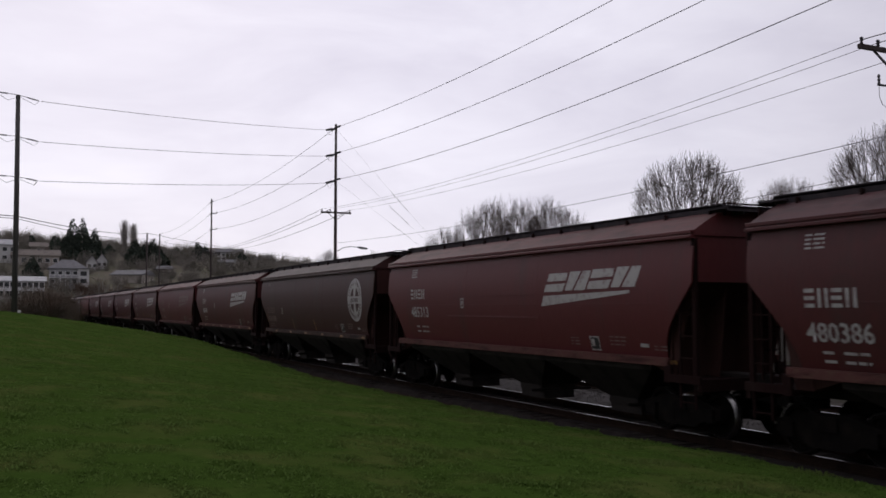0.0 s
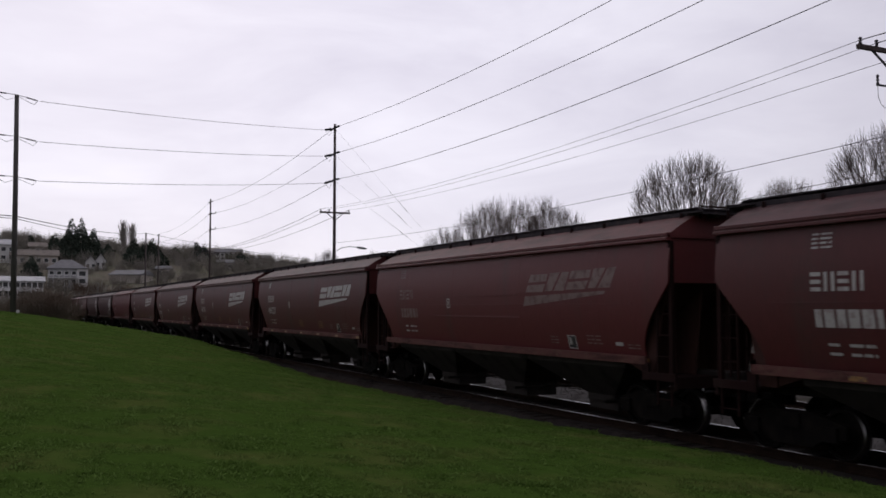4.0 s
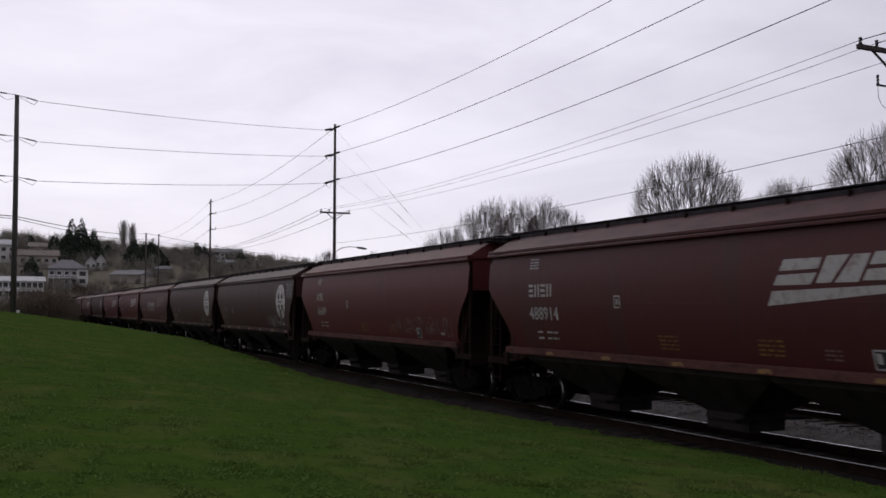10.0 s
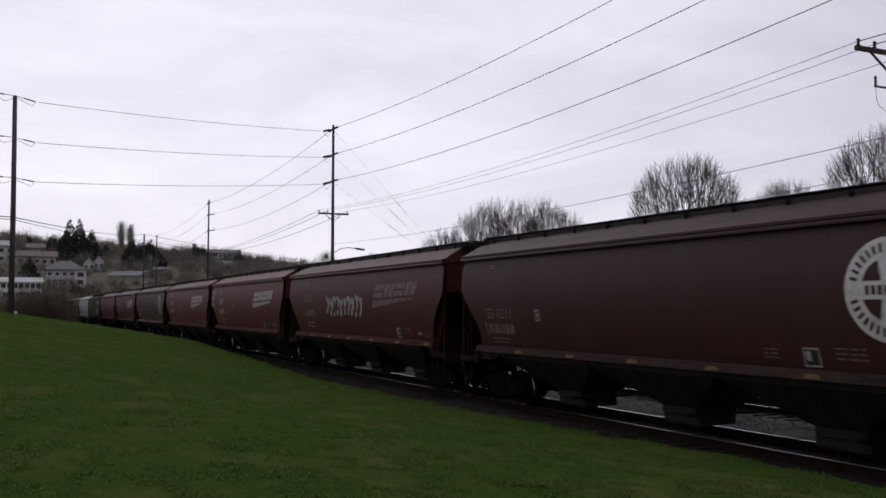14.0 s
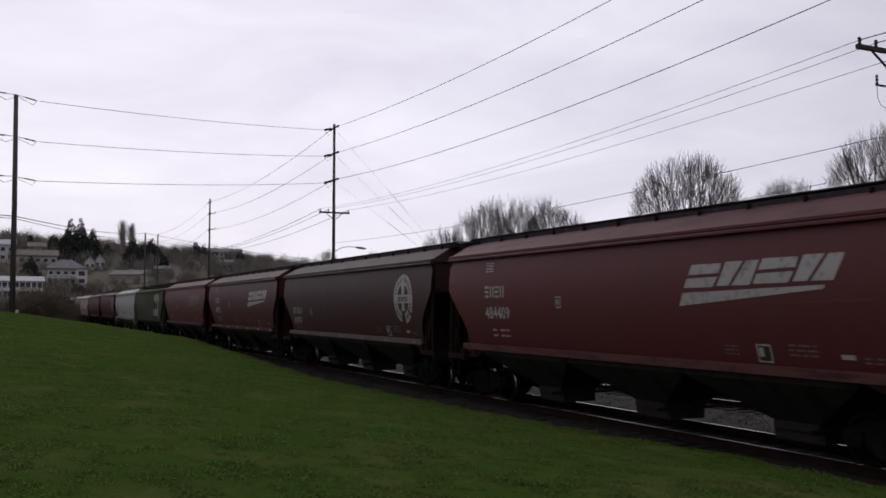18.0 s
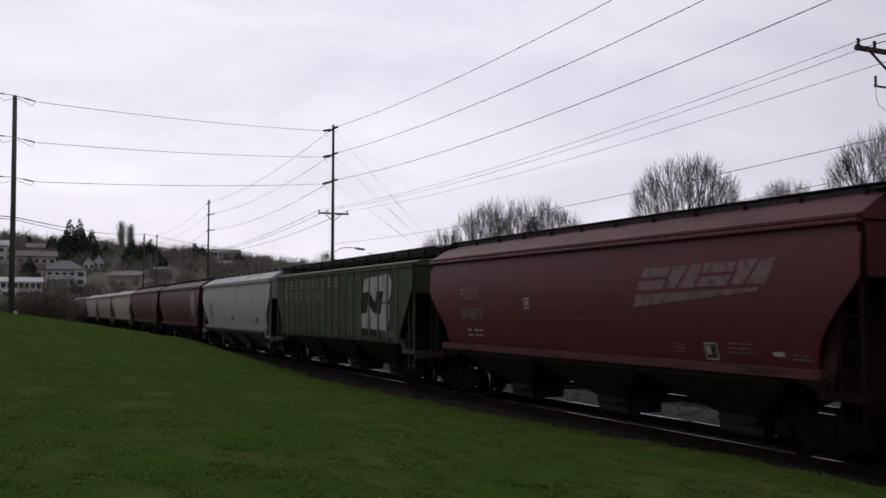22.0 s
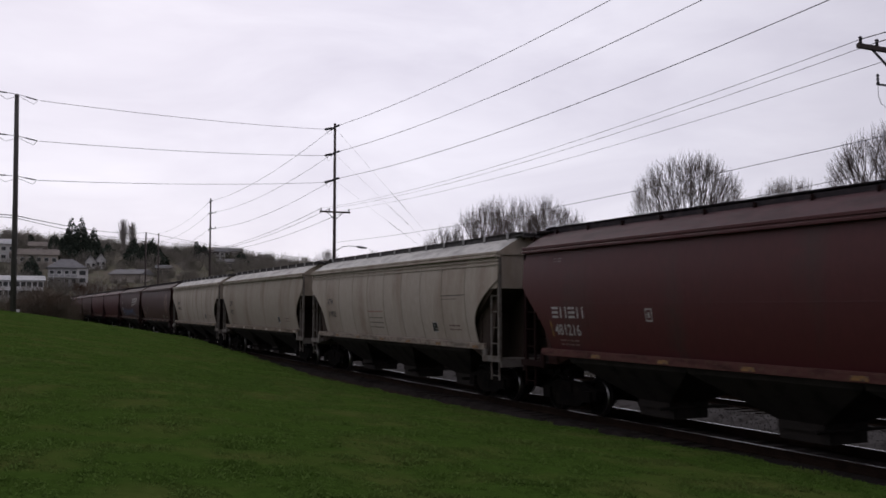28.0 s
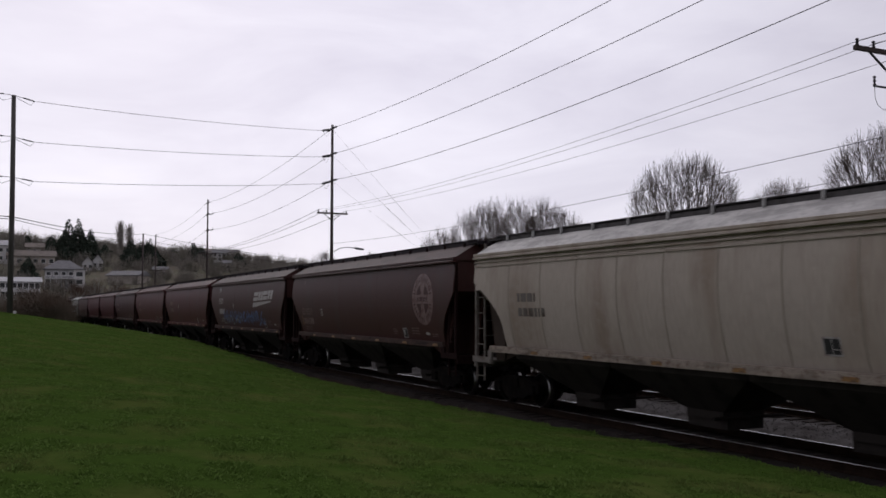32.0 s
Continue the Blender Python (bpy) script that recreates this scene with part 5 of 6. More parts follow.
def build_car(style, body, under, label, trim=None, sill=None):
    """style: plain, seamed, rounded or ribbed. Origin: middle of the car, on the rail."""
    trim, sill = trim or body, sill or grimy(body)
    car = thing("hopper_car", label, "freight car", "cars of the grain train")
    key = (style, body.name)
    part("body", cached((body.name, "shell"), lambda: shell_mesh(body)), None, car)
    sheet = cached((*key, "sheet"), lambda: side_sheet_mesh(style, body))
    for turn in (0, 180):
        sh = part("side_sheet", sheet, None, car, at=pose(0, 0, 0, 0, 0, turn))
        if style == "plain":
            weld = cached((body.name, "weld"), lambda: weld_mesh(body))
            for y in (-5.6, -2.1, 1.9, 5.4):
                part("weld_seam", weld, None, sh, at=pose(0, y, 0))
            if body is M_PALE:
                continue
            line = cached((body.name, "line"), lambda: simple("weld_line", body, (-side_x(2.72) - 0.003, -side_x(2.72) + 0.02, -6.9, 6.9, 2.708, 2.732)))
            part("weld_line", line, None, sh)
        if style == "seamed":
            seam = cached((body.name, "seam"), lambda: weld_mesh(M_TAN, 0.024, 0.026))
            for i in range(9):
                part("seam", seam, None, sh, at=pose(0, -6.4 + 1.6 * i, 0))
        if style == "ribbed":
            rib = cached((body.name, "rib"), lambda: simple("rib", M_RIB, (-0.075, 0.03, -0.034, 0.034, SILL - 0.05, EAVE + 0.02)))
            for i in range(17):
                part("rib", rib, None, sh, at=pose(-1.56, -7.0 + 14.0 * i / 16, 0))
    roof = part("roof", cached((*key, "roof"), lambda: roof_mesh(dusty(body), body, style == "ribbed")), None, car)
    for s in (-1, 1):
        ea = cached((body.name, "eave"), lambda: eave_mesh(body))
        part("eave_rail", ea, None, car, at=pose(s * 1.575, 0, 0, 0, 0, 0 if s < 0 else 180))
        if style == "seamed":
            for k in (0.12, 0.24):
                part("eave_rail", cached((body.name, "bead"), lambda: simple("eave_bead", body, (-0.03, 0.02, -HALF, HALF, -0.02, 0.02))), None, car, at=pose(s * 1.548, 0, EAVE - k))
        sl = cached((sill.name, "sill"), lambda: simple("side_sill", sill, (-0.05, 0.03, 0.85 - HALF, HALF - 0.85, 1.43, 1.575), (-0.035, 0.03, 0.85 - HALF, HALF - 0.85, 1.575, 1.60)))
        part("side_sill", sl, None, car, at=pose(s * 1.50, 0, 0, 0, 0, 0 if s < 0 else 180))
        pale = body in (M_BEIGE, M_TAN, M_PALE)
        walkway = M_WALKPALE if pale else M_GRATE
        wb = cached((walkway.name, "walk"), lambda: simple("running_board", walkway, (-0.20, 0.20, -HALF - 0.10, HALF + 0.10, 4.66, 4.70), (-0.20, -0.16, -HALF - 0.05, HALF + 0.05, 4.55, 4.725)))
        part("running_board", wb, None, car, "grated roof walkway", at=pose(s * 0.62, 0, 0, 0, 0, 0 if s < 0 else 180))
        bk = cached((trim.name, "bracket"), lambda: simple("walk_bracket", dusty(body) if pale else M_DARKTRIM, (-0.05, 0.0, -0.03, 0.03, 4.40, 4.72 if pale else 4.64)))
        for i in range(12):
            part("walk_bracket", bk, None, roof, at=pose(s * 0.845, -7.7 + 1.4 * i, 0, 0, 0, 0 if s < 0 else 180))
    part("hatch_cover", cached((body.name, "hatch"), lambda: simple("hatch_cover", body, (-0.32, 0.32, -7.4, 7.4, 4.45, 4.68), bevel=0.04)), None, roof)
    for i in range(9):
        part("hatch_bar", cached("hatchbar", lambda: simple("hatch_bar", M_GRATE, (-0.42, 0.42, -0.04, 0.04, 4.655, 4.765))), None, roof, at=pose(0, -6.8 + 1.7 * i, 0))
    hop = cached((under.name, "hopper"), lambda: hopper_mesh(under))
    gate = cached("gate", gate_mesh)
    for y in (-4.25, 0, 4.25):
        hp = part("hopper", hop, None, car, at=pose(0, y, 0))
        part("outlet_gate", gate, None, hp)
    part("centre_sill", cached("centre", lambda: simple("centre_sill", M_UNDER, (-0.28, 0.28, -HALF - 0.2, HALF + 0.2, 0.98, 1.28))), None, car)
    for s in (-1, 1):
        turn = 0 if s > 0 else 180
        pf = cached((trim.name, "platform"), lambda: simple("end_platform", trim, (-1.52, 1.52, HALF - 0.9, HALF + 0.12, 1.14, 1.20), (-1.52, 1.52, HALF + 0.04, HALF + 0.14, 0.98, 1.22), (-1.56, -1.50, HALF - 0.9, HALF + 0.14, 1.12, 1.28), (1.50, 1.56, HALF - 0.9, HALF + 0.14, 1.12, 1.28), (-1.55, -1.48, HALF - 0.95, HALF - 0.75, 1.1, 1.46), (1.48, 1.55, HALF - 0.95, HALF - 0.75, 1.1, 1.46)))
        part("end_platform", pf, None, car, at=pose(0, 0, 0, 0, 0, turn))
        # the bulkhead takes the slope sheets' coat, with the recess's shade in its colour
        web = cached((body.name, "web"), lambda: bulkhead_mesh(darkened(body)))
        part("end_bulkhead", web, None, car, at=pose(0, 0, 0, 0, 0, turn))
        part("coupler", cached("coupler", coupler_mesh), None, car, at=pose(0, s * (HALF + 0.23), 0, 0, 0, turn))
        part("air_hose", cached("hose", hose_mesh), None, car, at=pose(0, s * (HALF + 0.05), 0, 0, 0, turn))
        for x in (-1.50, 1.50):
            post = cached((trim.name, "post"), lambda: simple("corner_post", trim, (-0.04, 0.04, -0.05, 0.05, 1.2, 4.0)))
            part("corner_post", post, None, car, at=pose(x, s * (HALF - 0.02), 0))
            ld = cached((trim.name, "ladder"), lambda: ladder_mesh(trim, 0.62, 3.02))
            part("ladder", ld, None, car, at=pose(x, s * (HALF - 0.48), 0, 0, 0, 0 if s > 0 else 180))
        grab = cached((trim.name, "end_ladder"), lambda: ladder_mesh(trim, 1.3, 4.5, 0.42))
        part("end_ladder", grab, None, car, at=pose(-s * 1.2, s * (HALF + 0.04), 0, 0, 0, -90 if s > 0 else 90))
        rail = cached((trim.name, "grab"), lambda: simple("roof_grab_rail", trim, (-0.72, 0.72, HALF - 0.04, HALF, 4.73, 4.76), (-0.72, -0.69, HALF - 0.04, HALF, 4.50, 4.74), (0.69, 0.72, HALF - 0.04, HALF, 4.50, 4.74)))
        part("roof_grab_rail", rail, None, roof, at=pose(0, 0, 0, 0, 0, turn))
        cross = cached((walkway.name, "crossover"), lambda: simple("crossover", walkway, (-0.95, 0.95, HALF - 0.30, HALF + 0.34, 4.60, 4.64), (-0.95, 0.95, HALF + 0.31, HALF + 0.34, 4.55, 4.66), (-0.5, -0.45, HALF - 0.05, HALF + 0.30, 4.50, 4.60), (0.45, 0.5, HALF - 0.05, HALF + 0.30, 4.50, 4.60)))
        part("crossover", cross, None, roof, "grated crossover step at the roof's end", at=pose(0, 0, 0, 0, 0, turn))
        truck = part("truck", cached("truck", bolster_mesh), None, car, "grimy cast-iron truck", at=pose(0, s * 6.93, 0))
        for x in (-1.0, 1.0):
            part("side_frame", cached("side_frame", side_frame_mesh), None, truck, at=pose(x, 0, 0, 0, 0, 0 if x < 0 else 180))
        for w in (-0.89, 0.89):
            part("wheelset", cached("wheelset", wheelset_mesh), None, truck, at=pose(0, w, 0.457))
    tank = bmesh.new() if "tank" not in CACHE else None
    if tank:
        round_bar(tank, [(-0.7, 7.35, 1.55), (0.6, 7.35, 1.55)], 0.22, 12)
        CACHE["tank"] = mesh_of("air_reservoir", tank, M_UNDER)
    part("air_reservoir", CACHE["tank"], None, car)
    wheel = bmesh.new() if "brake" not in CACHE else None
    if wheel:
        pts = [(0.75 + 0.28 * math.cos(math.tau * i / 16), 8.22, 2.6 + 0.28 * math.sin(math.tau * i / 16)) for i in range(17)]
        round_bar(wheel, pts, 0.02, 5)
        for i in range(4):
            beam(wheel, (0.75, 8.22, 2.6), pts[i * 4], 0.025)
        CACHE["brake"] = mesh_of("brake_wheel", wheel, M_UNDER)
    part("brake_wheel", CACHE["brake"], None, car)
    return car


def reflectors(car, mat, seed, step=2.42):
    rnd = random.Random(seed)
    me = cached(("reflector", mat.name), lambda: simple("reflector", mat, (-0.006, 0.006, -0.17, 0.17, 1.455, 1.535)))
    y = -7.0
    while y < 7.1:
        part("reflector", me, None, car, at=pose(-1.553, y, 0))
        y += step * rnd.uniform(0.97, 1.03)


def small_marks(car, mat, seed, q=-2.3, drop=0.0):
    """Stencils that every car carries low on its side."""
    rnd = random.Random(seed)
    u = 4.25 + rnd.uniform(-0.1, 0.1)
    z = 1.64
    decal("stencil_box", [[(u, z), (u + 0.36, z), (u + 0.36, z + 0.03), (u, z + 0.03)], [(u, z + 0.30), (u + 0.36, z + 0.30), (u + 0.36, z + 0.33), (u, z + 0.33)], [(u, z + 0.03), (u + 0.03, z + 0.03), (u + 0.03, z + 0.30), (u, z + 0.30)], [(u + 0.33, z + 0.03), (u + 0.36, z + 0.03), (u + 0.36, z + 0.30), (u + 0.33, z + 0.30)], [(u + 0.06, z + 0.1), (u + 0.17, z + 0.1), (u + 0.17, z + 0.27), (u + 0.06, z + 0.27)]], mat, car)
    bars(5.0, 1.96, 3, 0.62, M_FADED, car, step=0.085, tall=0.03, seed=seed)
    decal("stencil_ground", [[(u + 0.03, z + 0.03), (u + 0.33, z + 0.03), (u + 0.33, z + 0.30), (u + 0.03, z + 0.30)]], M_BLACK, car, lift=0.006)
    decal("white_tag", [[(6.1, 1.78), (6.38, 1.78), (6.38, 1.86), (6.1, 1.86)]], mat, car)
    bars(6.55, 1.80, 2, 0.42, M_FADED, car, step=0.07, tall=0.03, seed=seed + 1)
    bars(3.4, 1.90, 3, 0.36, M_FADED, car, step=0.075, tall=0.03, seed=seed + 2)
    decal("stencil_square", [[(q, drop + 2.62), (q + 0.22, drop + 2.62), (q + 0.22, drop + 2.65), (q, drop + 2.65)], [(q, drop + 2.87), (q + 0.22, drop + 2.87), (q + 0.22, drop + 2.90), (q, drop + 2.90)], [(q, drop + 2.65), (q + 0.03, drop + 2.65), (q + 0.03, drop + 2.87), (q, drop + 2.87)], [(q + 0.19, drop + 2.65), (q + 0.22, drop + 2.65), (q + 0.22, drop + 2.87), (q + 0.19, drop + 2.87)], [(q + 0.08, drop + 2.70), (q + 0.14, drop + 2.70), (q + 0.14, drop + 2.82), (q + 0.08, drop + 2.82)]], mat, car)


def sans_marks(car, number, mat=None, mark=None, u=-5.95, low=0.0):
    mat = mat or M_WHITE
    bars(u + 0.02, 3.84, 4, 0.42, mat, car, "eave_stencil", step=0.075, tall=0.034, seed=8)
    if mark:
        letters(mark, u - 0.1, 2.92 + low, 0.33, mat, car, "reporting_mark", 0.9)
    else:
        block_marks(u, 2.90 + low, 0.32, 4, mat, car, pitch=0.285)
    if number:
        letters(number, u - 0.03, 2.33 + low, 0.33, mat, car)
    else:
        bars(u + 0.05, 2.30 + low, 1, 1.5, mat, car, "number_bars", tall=0.30, seed=3)
    bars(u + 0.25, 1.99 + 0.5 * low, 2, 0.28, M_WHITE, car, step=0.15, tall=0.05, seed=5)
    bars(u + 0.68, 1.99 + 0.5 * low, 2, 0.5, M_WHITE, car, step=0.15, tall=0.05, seed=6)


def serif_marks(car, number, mat=None):
    mat = mat or M_FADED
    bars(-6.8, 3.80, 2, 0.34, M_FADED, car, "eave_stencil", step=0.07, tall=0.03, seed=8)
    block_marks(-6.88, 2.36, 0.27, 4, mat, car, pitch=0.36)
    if number:
        letters(number, -6.84, 1.95, 0.27, mat, car)
    else:
        bars(-6.84, 1.95, 1, 1.4, M_FADED, car, "number_bars", tall=0.26, seed=4)
    bars(-6.7, 1.80, 2, 0.8, M_FADED, car, step=0.10, tall=0.04, seed=6)
    decal("yellow_stripe", [[(-7.0, 1.9), (-6.91, 1.9), (-6.97, 2.3), (-7.05, 2.3)]], M_YELLOW, car)


RED = ("plain", M_RED, M_UNDER)
LABELS = {
    "red": "weathered red-oxide covered hopper car with pale lettering",
    "emblem": "dark brown covered hopper car with a round white emblem",
    "graffiti": "red-brown covered hopper car with spray-painted graffiti",
    "brown": "dull dark brown covered hopper car",
}
# rear end of the body along the line at the start, what the car is, its marks
CARS = [
    (12.83, "red", "red", "480386"),
    (30.22, "red", "bright", "485313"),
    (47.95, "emblem", "brown", ""),
    (65.83, "red", "red", ""),
    (83.45, "red", "bright", ""),
    (100.49, "red", "red", "489237"),
    (117.86, "red", "red", "487787"),
    (135.74, "red", "red", "481890"),
    (153.29, "red", "red", "488914"),
    (171.10, "red", "bright", "66689"),
    (189.07, "emblem", "brown", "471795"),
    (207.15, "emblem", "brown", ""),
    (224.97, "tagged", "red", ""),
    (242.48, "tagged", "bright", "484500"),
    (260.26, "red", "bright", "484409"),
    (278.35, "emblem", "brown", "474902"),
    (296.03, "red", "red", "487725"),
    (313.72, "red", "bright", "484879"),
    (331.62, "green", "", ""),
    (349.78, "pale", "", "347109"),
    (368.05, "emblem", "maroon", ""),
    (386.01, "emblem", "maroon", "481216"),
    (404.16, "seamed", "", "319010"),
    (422.20, "rounded", "", "70555"),
    (440.37, "seamed", "", ""),
    (458.44, "emblem", "brown", ""),
    (476.40, "tagged", "brown", ""),
    (494.21, "brown", "maroon", ""),
    (511.96, "brown", "red", ""),
    (529.76, "brown", "brown", ""),
    (547.56, "brown", "maroon", ""),
    (565.36, "brown", "red", ""),
    (583.16, "brown", "brown", ""),
    (600.96, "pale", "", "347109"),
    (618.76, "brown", "red", ""),
]
TRAIN = []
for i, (rear, kind, tone, number) in enumerate(CARS):
    room = rear - CARS[i - 1][0] - GAP if i else 16.4
    HALF = 7.95 if room < 16.12 else 8.12 if room < 16.36 else 8.26 if room < 16.66 else 8.38
    paint_of = {"red": M_RED, "bright": M_BRIGHT, "brown": M_BROWN, "maroon": M_MAROON}.get(tone, M_RED)
    if kind == "green":
        SIDE["belly"] = 0.04
        car = build_car("ribbed", M_GREEN, M_UNDER, "faded green ribbed hopper car with a big white block logo", M_GREENTRIM)
        for row, (count, z, u0) in enumerate(((10, 3.50, -6.85), (8, 2.98, -6.85))):
            for k in range(count):
                a = u0 + 0.10 + k * 0.80
                block_marks(a, z, 0.38, 1 + (k + row) % 2, M_GREYMARK, car, "letter_block", pitch=0.38 if (k + row) % 2 == 0 else 0.2)
        decal("logo_backing", [[(3.55, 1.62), (5.35, 1.62), (5.35, 3.0), (3.55, 3.0)], [(3.72, 3.004), (5.9, 3.004), (5.9, 3.55), (3.72, 3.55)]], M_SOOT, car, "sooty brown patch behind the logo", lift=0.009)
        up = [[(3.75, 3.21), (3.78, 3.60), (3.95, 3.73), (6.2, 3.85), (6.5, 3.57), (6.45, 3.14), (6.2, 2.89), (5.67, 2.84), (5.77, 3.25), (5.10, 3.23), (4.93, 2.84), (4.38, 3.25)], [(3.55, 2.43), (3.45, 1.90), (6.05, 1.85), (6.32, 2.25), (6.30, 2.75), (6.10, 2.80), (5.65, 2.80), (5.50, 2.42), (4.78, 2.47), (4.25, 2.84), (4.15, 2.47)]]
        decal("block_logo", up, M_CHALK, car, "large white block logo", lift=0.012)
        for u in (1.0, 1.85):
            decal("stencil_box", [[(u, 1.85), (u + 0.4, 1.85), (u + 0.4, 1.89), (u, 1.89)], [(u, 2.25), (u + 0.4, 2.25), (u + 0.4, 2.29), (u, 2.29)], [(u, 1.89), (u + 0.04, 1.89), (u + 0.04, 2.25), (u, 2.25)], [(u + 0.36, 1.89), (u + 0.4, 1.89), (u + 0.4, 2.25), (u + 0.36, 2.25)]], M_FADED, car)
        scrawl(car, 5.9, 6.6, 1.62, 1.85, M_SPRAY, 77, 9, 0.02)
        SIDE["belly"] = 0.25
    elif kind == "pale":
        car = build_car("plain", M_PALE, M_UNDERGREY, "pale grey smooth-sided covered hopper car with black stencils", M_DULL)
        decal("stencil_panel", [[(-6.3, 2.12), (-5.1, 2.12), (-5.1, 2.92), (-6.3, 2.92)]], material("grey_patch", (0.26, 0.26, 0.26), vary=0.2), car, "darker grey repainted panel")
        letters("SMW", -6.22, 2.60, 0.25, M_BLACK, car, "reporting_mark", 0.85)
        letters(number, -6.2, 2.24, 0.25, M_BLACK, car, squeeze=0.9)
        bars(-6.1, 1.98, 2, 0.6, M_BLACK, car, step=0.14, tall=0.05, seed=21)
        decal("stencil_box", [[(-5.02, 2.45), (-4.9, 2.45), (-4.9, 2.72), (-5.02, 2.72)]], M_FADED, car)
        bars(-0.85, 2.18, 4, 0.55, M_DULL, car, step=0.09, tall=0.045, seed=9)
        decal("stencil_patch", [[(-0.12, 1.92), (0.32, 1.92), (0.32, 2.22), (-0.12, 2.22)]], M_DULL, car)
        bars(4.3, 2.0, 3, 0.7, M_BLACK, car, step=0.10, tall=0.03, seed=10)
        decal("stencil_box", [[(5.3, 1.85), (5.75, 1.85), (5.75, 2.12), (5.3, 2.12)]], M_BLACK, car)
        reflectors(car, M_YELLOW, i)
    elif kind in ("seamed", "rounded"):
        car = build_car("seamed" if kind == "seamed" else "rounded", M_BEIGE if kind == "seamed" else M_TAN, M_UNDER, "dusty beige covered hopper car with vertical seams" if kind == "seamed" else "dusty beige covered hopper car with rounded end cut-outs", M_DULL)
        mark = {"319010": "ATW", "70555": "CEFX"}.get(number)
        if mark:
            letters(mark, -6.22, 2.71, 0.26, M_BLACK, car, "reporting_mark", 0.84)
            letters(number, -6.2, 2.21, 0.26, M_BLACK, car, squeeze=0.88)
        else:
            bars(-5.9, 2.80, 1, 0.9, M_DULL, car, "reporting_mark", tall=0.22)
            bars(-5.9, 2.42, 1, 1.3, M_DULL, car, "number_bars", tall=0.22, seed=12)
        decal("stencil_frame", [[(3.96, 1.84), (4.34, 1.84), (4.34, 2.16), (3.96, 2.16)]], M_WHITE, car)
        decal("stencil_box", [[(3.99, 1.87), (4.14, 1.87), (4.14, 2.13), (3.99, 2.13)], [(4.16, 1.96), (4.31, 1.96), (4.31, 2.13), (4.16, 2.13)], [(4.16, 1.87), (4.31, 1.87), (4.31, 1.94), (4.16, 1.94)]], M_BLACK, car, lift=0.0115)
        bars(5.2, 2.05, 2, 0.8, M_FADED, car, step=0.12, tall=0.04, seed=13)
        if number == "319010":
            bars(-1.6, 2.44, 1, 1.5, material("red_stencil", (0.28, 0.15, 0.13)), car, "red_stencil", tall=0.05, seed=14)
            bars(-1.5, 2.22, 3, 1.3, M_DULL, car, step=0.17, tall=0.04, seed=15)
            decal("scratch", [[(4.75, 2.95), (6.45, 2.97), (6.45, 3.0), (4.75, 2.98)], [(4.75, 2.85), (5.85, 2.86), (5.85, 2.88), (4.75, 2.87)]], M_DULL, car, "dark scratches across the side")
        reflectors(car, M_YELLOW if number != "70555" else M_BEIGE, i)
    else:
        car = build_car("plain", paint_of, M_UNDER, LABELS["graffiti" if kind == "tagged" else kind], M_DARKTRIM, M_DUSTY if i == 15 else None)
        faded = tone in ("bright",) or i in (4, 12, 17)
        if kind == "emblem":
            serif_marks(car, number, M_WHITE if i in (15, 21) else M_FADED)
            round_emblem(car, M_EMBLEM if i in (10, 11) else M_WHITE if i in (2, 15, 20) else M_FADED, torn=i in (10, 15))
        elif kind == "brown":
            bars(-5.9, 2.85, 1, 1.2, M_FADED, car, "reporting_mark", tall=0.28)
            bars(-5.9, 2.35, 1, 1.5, M_FADED, car, "number_bars", tall=0.28, seed=15)
        else:
            sans_marks(car, number, M_WHITE if i not in (4, 12, 17) else M_FADED, "AOK" if number == "66689" else None, -6.92 if i in (0, 7) else -5.95, -0.27 if i in (0, 7) else 0.0)
            if number != "66689":
                slant_logo(car, M_FADED if i in (12, 17, 4) else M_WHITE)
        if i == 9:
            scrawl(car, 2.2, 7.0, 1.75, 2.3, M_FADED, 5, 30, 0.018)
        if i == 10:
            scrawl(car, 3.5, 6.6, 1.65, 2.2, M_SPRAY, 6, 30, 0.014)
            scrawl(car, 7.2, 8.1, 3.05, 3.85, M_SPRAY, 7, 18, 0.016)
        if i == 12:
            fat_scrawl(car, -2.9, 1.3, 2.25, 3.15, M_WHITE, 8, 10)
        if i == 13:
            for row, (za, zb) in enumerate(((3.42, 3.76), (3.05, 3.40), (2.70, 3.03))):
                scrawl(car, -8.12, -7.2 - 0.1 * row, za, zb, M_WHITE, 90 + row, 14, 0.017)
        if i == 26:
            scrawl(car, -5.0, 4.5, 1.75, 2.45, M_SPRAYBLUE, 10, 46, 0.05)
            scrawl(car, -5.0, -0.5, 1.7, 2.2, M_SPRAY, 11, 18, 0.03)
        if i == 15:
            decal("yellow_stripe", [[(-7.0, 1.88), (-6.35, 1.88), (-6.35, 1.97), (-6.92, 1.97)]], M_YELLOW, car)
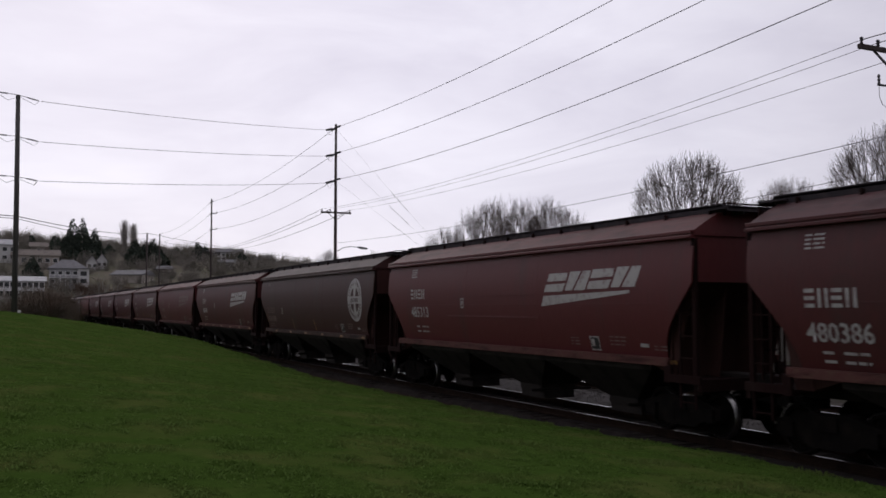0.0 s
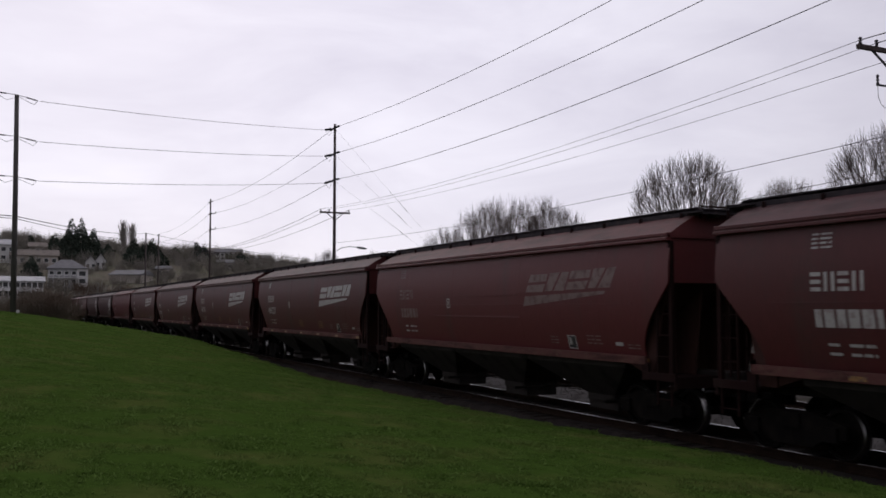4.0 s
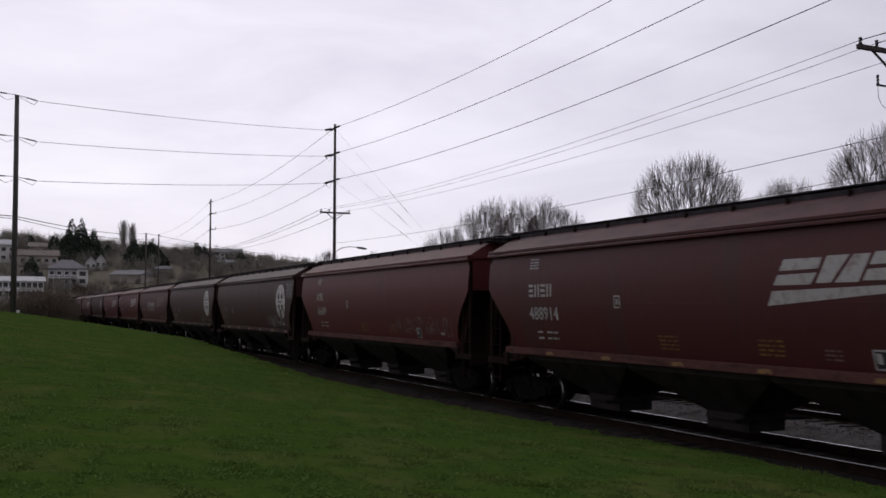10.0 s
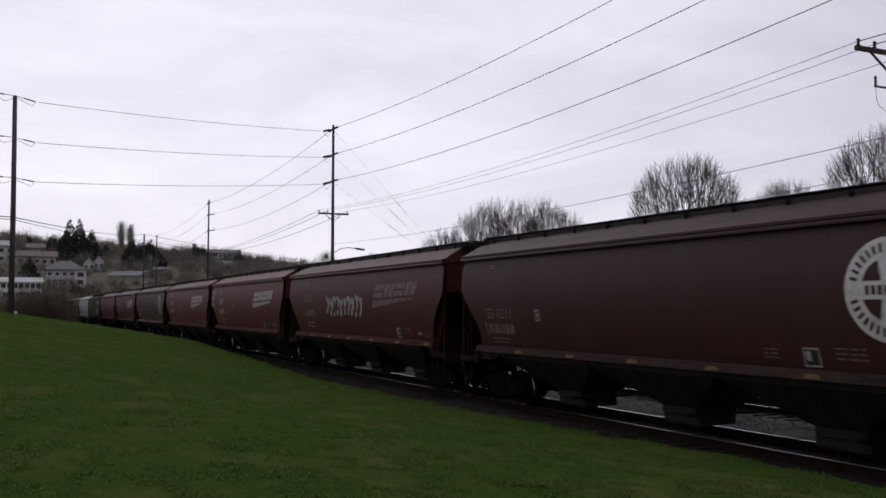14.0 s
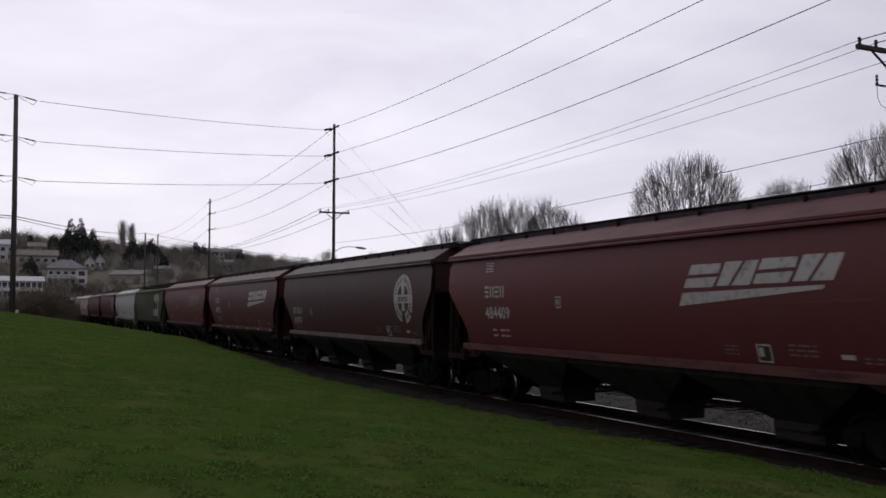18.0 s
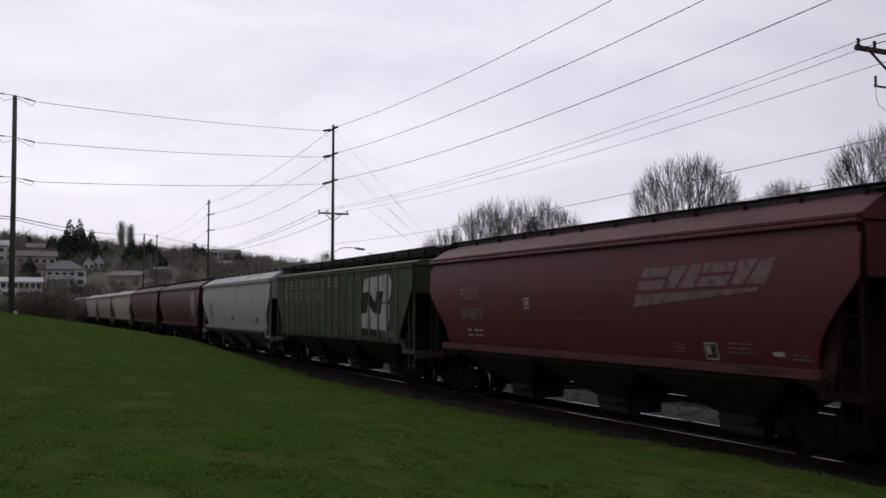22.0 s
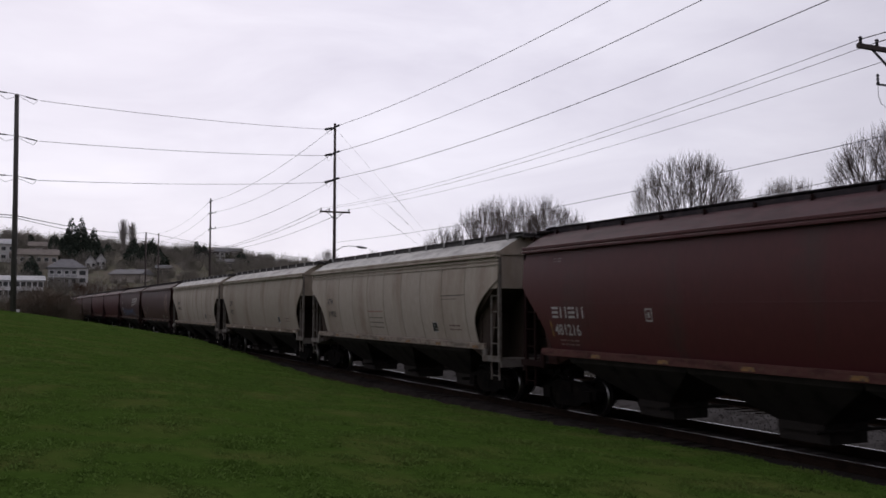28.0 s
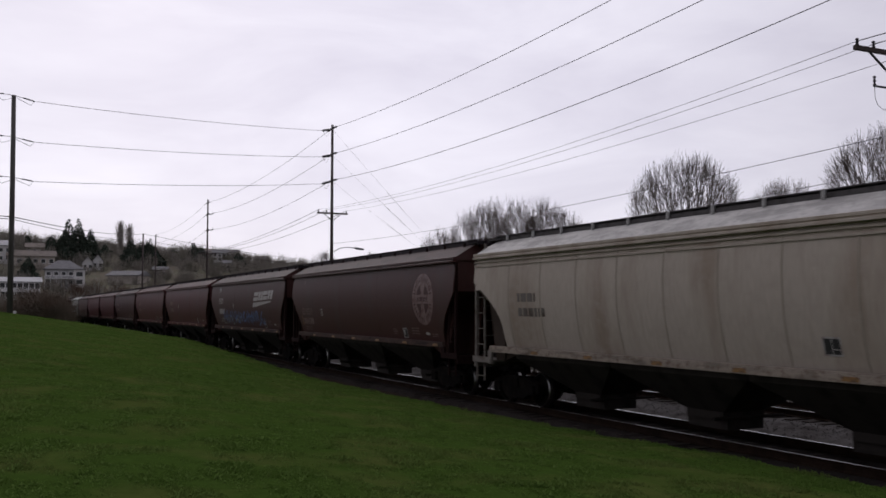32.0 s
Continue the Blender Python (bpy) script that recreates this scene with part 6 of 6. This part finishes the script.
        if i == 2:
            for u in (-2.6, 0.7):
                decal("yellow_stripe", [[(u, 1.62), (u + 0.13, 1.62), (u + 0.03, 2.1), (u - 0.10, 2.1)]], M_YELLOW, car)
        if i in (5, 6, 8, 9, 16):
            bars(-0.9, 2.02, 4, 0.62, M_YELLOW, car, "yellow_stencil", step=0.085, tall=0.035, seed=i)
            bars(1.9, 2.02, 4, 0.62, M_YELLOW, car, "yellow_stencil", step=0.085, tall=0.035, seed=i + 50)
        small_marks(car, M_WHITE, i * 7, -3.2 if i == 21 else -4.3 if kind == "emblem" else -2.3, -0.3 if kind == "emblem" or i in (0, 7) else 0.0)
        if i in (1, 4, 17):
            for z in (2.38, 2.98):
                bm = bmesh.new()
                box(bm, -side_x(z) - 0.014, -side_x(z) + 0.02, -2.0, 3.2, z - 0.018, z + 0.018)
                part("pressed_rib", bm, paint_of, car)
        if tone != "bright":
            reflectors(car, M_YELLOW, i)
        else:
            decal("yellow_reflector", [[(6.6, 1.47), (7.3, 1.47), (7.3, 1.55), (6.6, 1.55)]], M_YELLOW, car, lift=0.12)
    car.location = (TRACK_X, rear - HALF, 0)
    TRAIN.append((car, rear - HALF))


# ---------------------------------------------------------------- what moves
def travelled(t):
    k = t / 16 - 1
    return 13.0538 * t - 0.5101 * k * k - 0.4097 * k * k * k


def motions():
    times = [2.0 * i for i in range(17)]
    for car, start in TRAIN:
        walk(car, [(t, pose(TRACK_X, start - travelled(t), 0)) for t in times])
    # the wheels roll as the train goes; wheelsets in the same place of their truck share their keys
    spin = [(k / FPS, math.degrees(travelled(k / FPS) / 0.455)) for k in range(32 * FPS + 1)]
    first = {}
    for car, start in TRAIN:
        for ob in car.children_recursive:
            if not ob.name.startswith("wheelset"):
                continue
            y = round(ob.matrix_basis.translation.y, 2)
            if y not in first:
                walk(ob, [(t, pose(0, y, 0.457, a % 360)) for t, a in spin])
                first[y] = ob.animation_data
            else:
                ob.rotation_mode = "QUATERNION"
                keys = ob.animation_data_create()
                keys.action = first[y].action
                keys.action_slot = first[y].action_slot


motions()
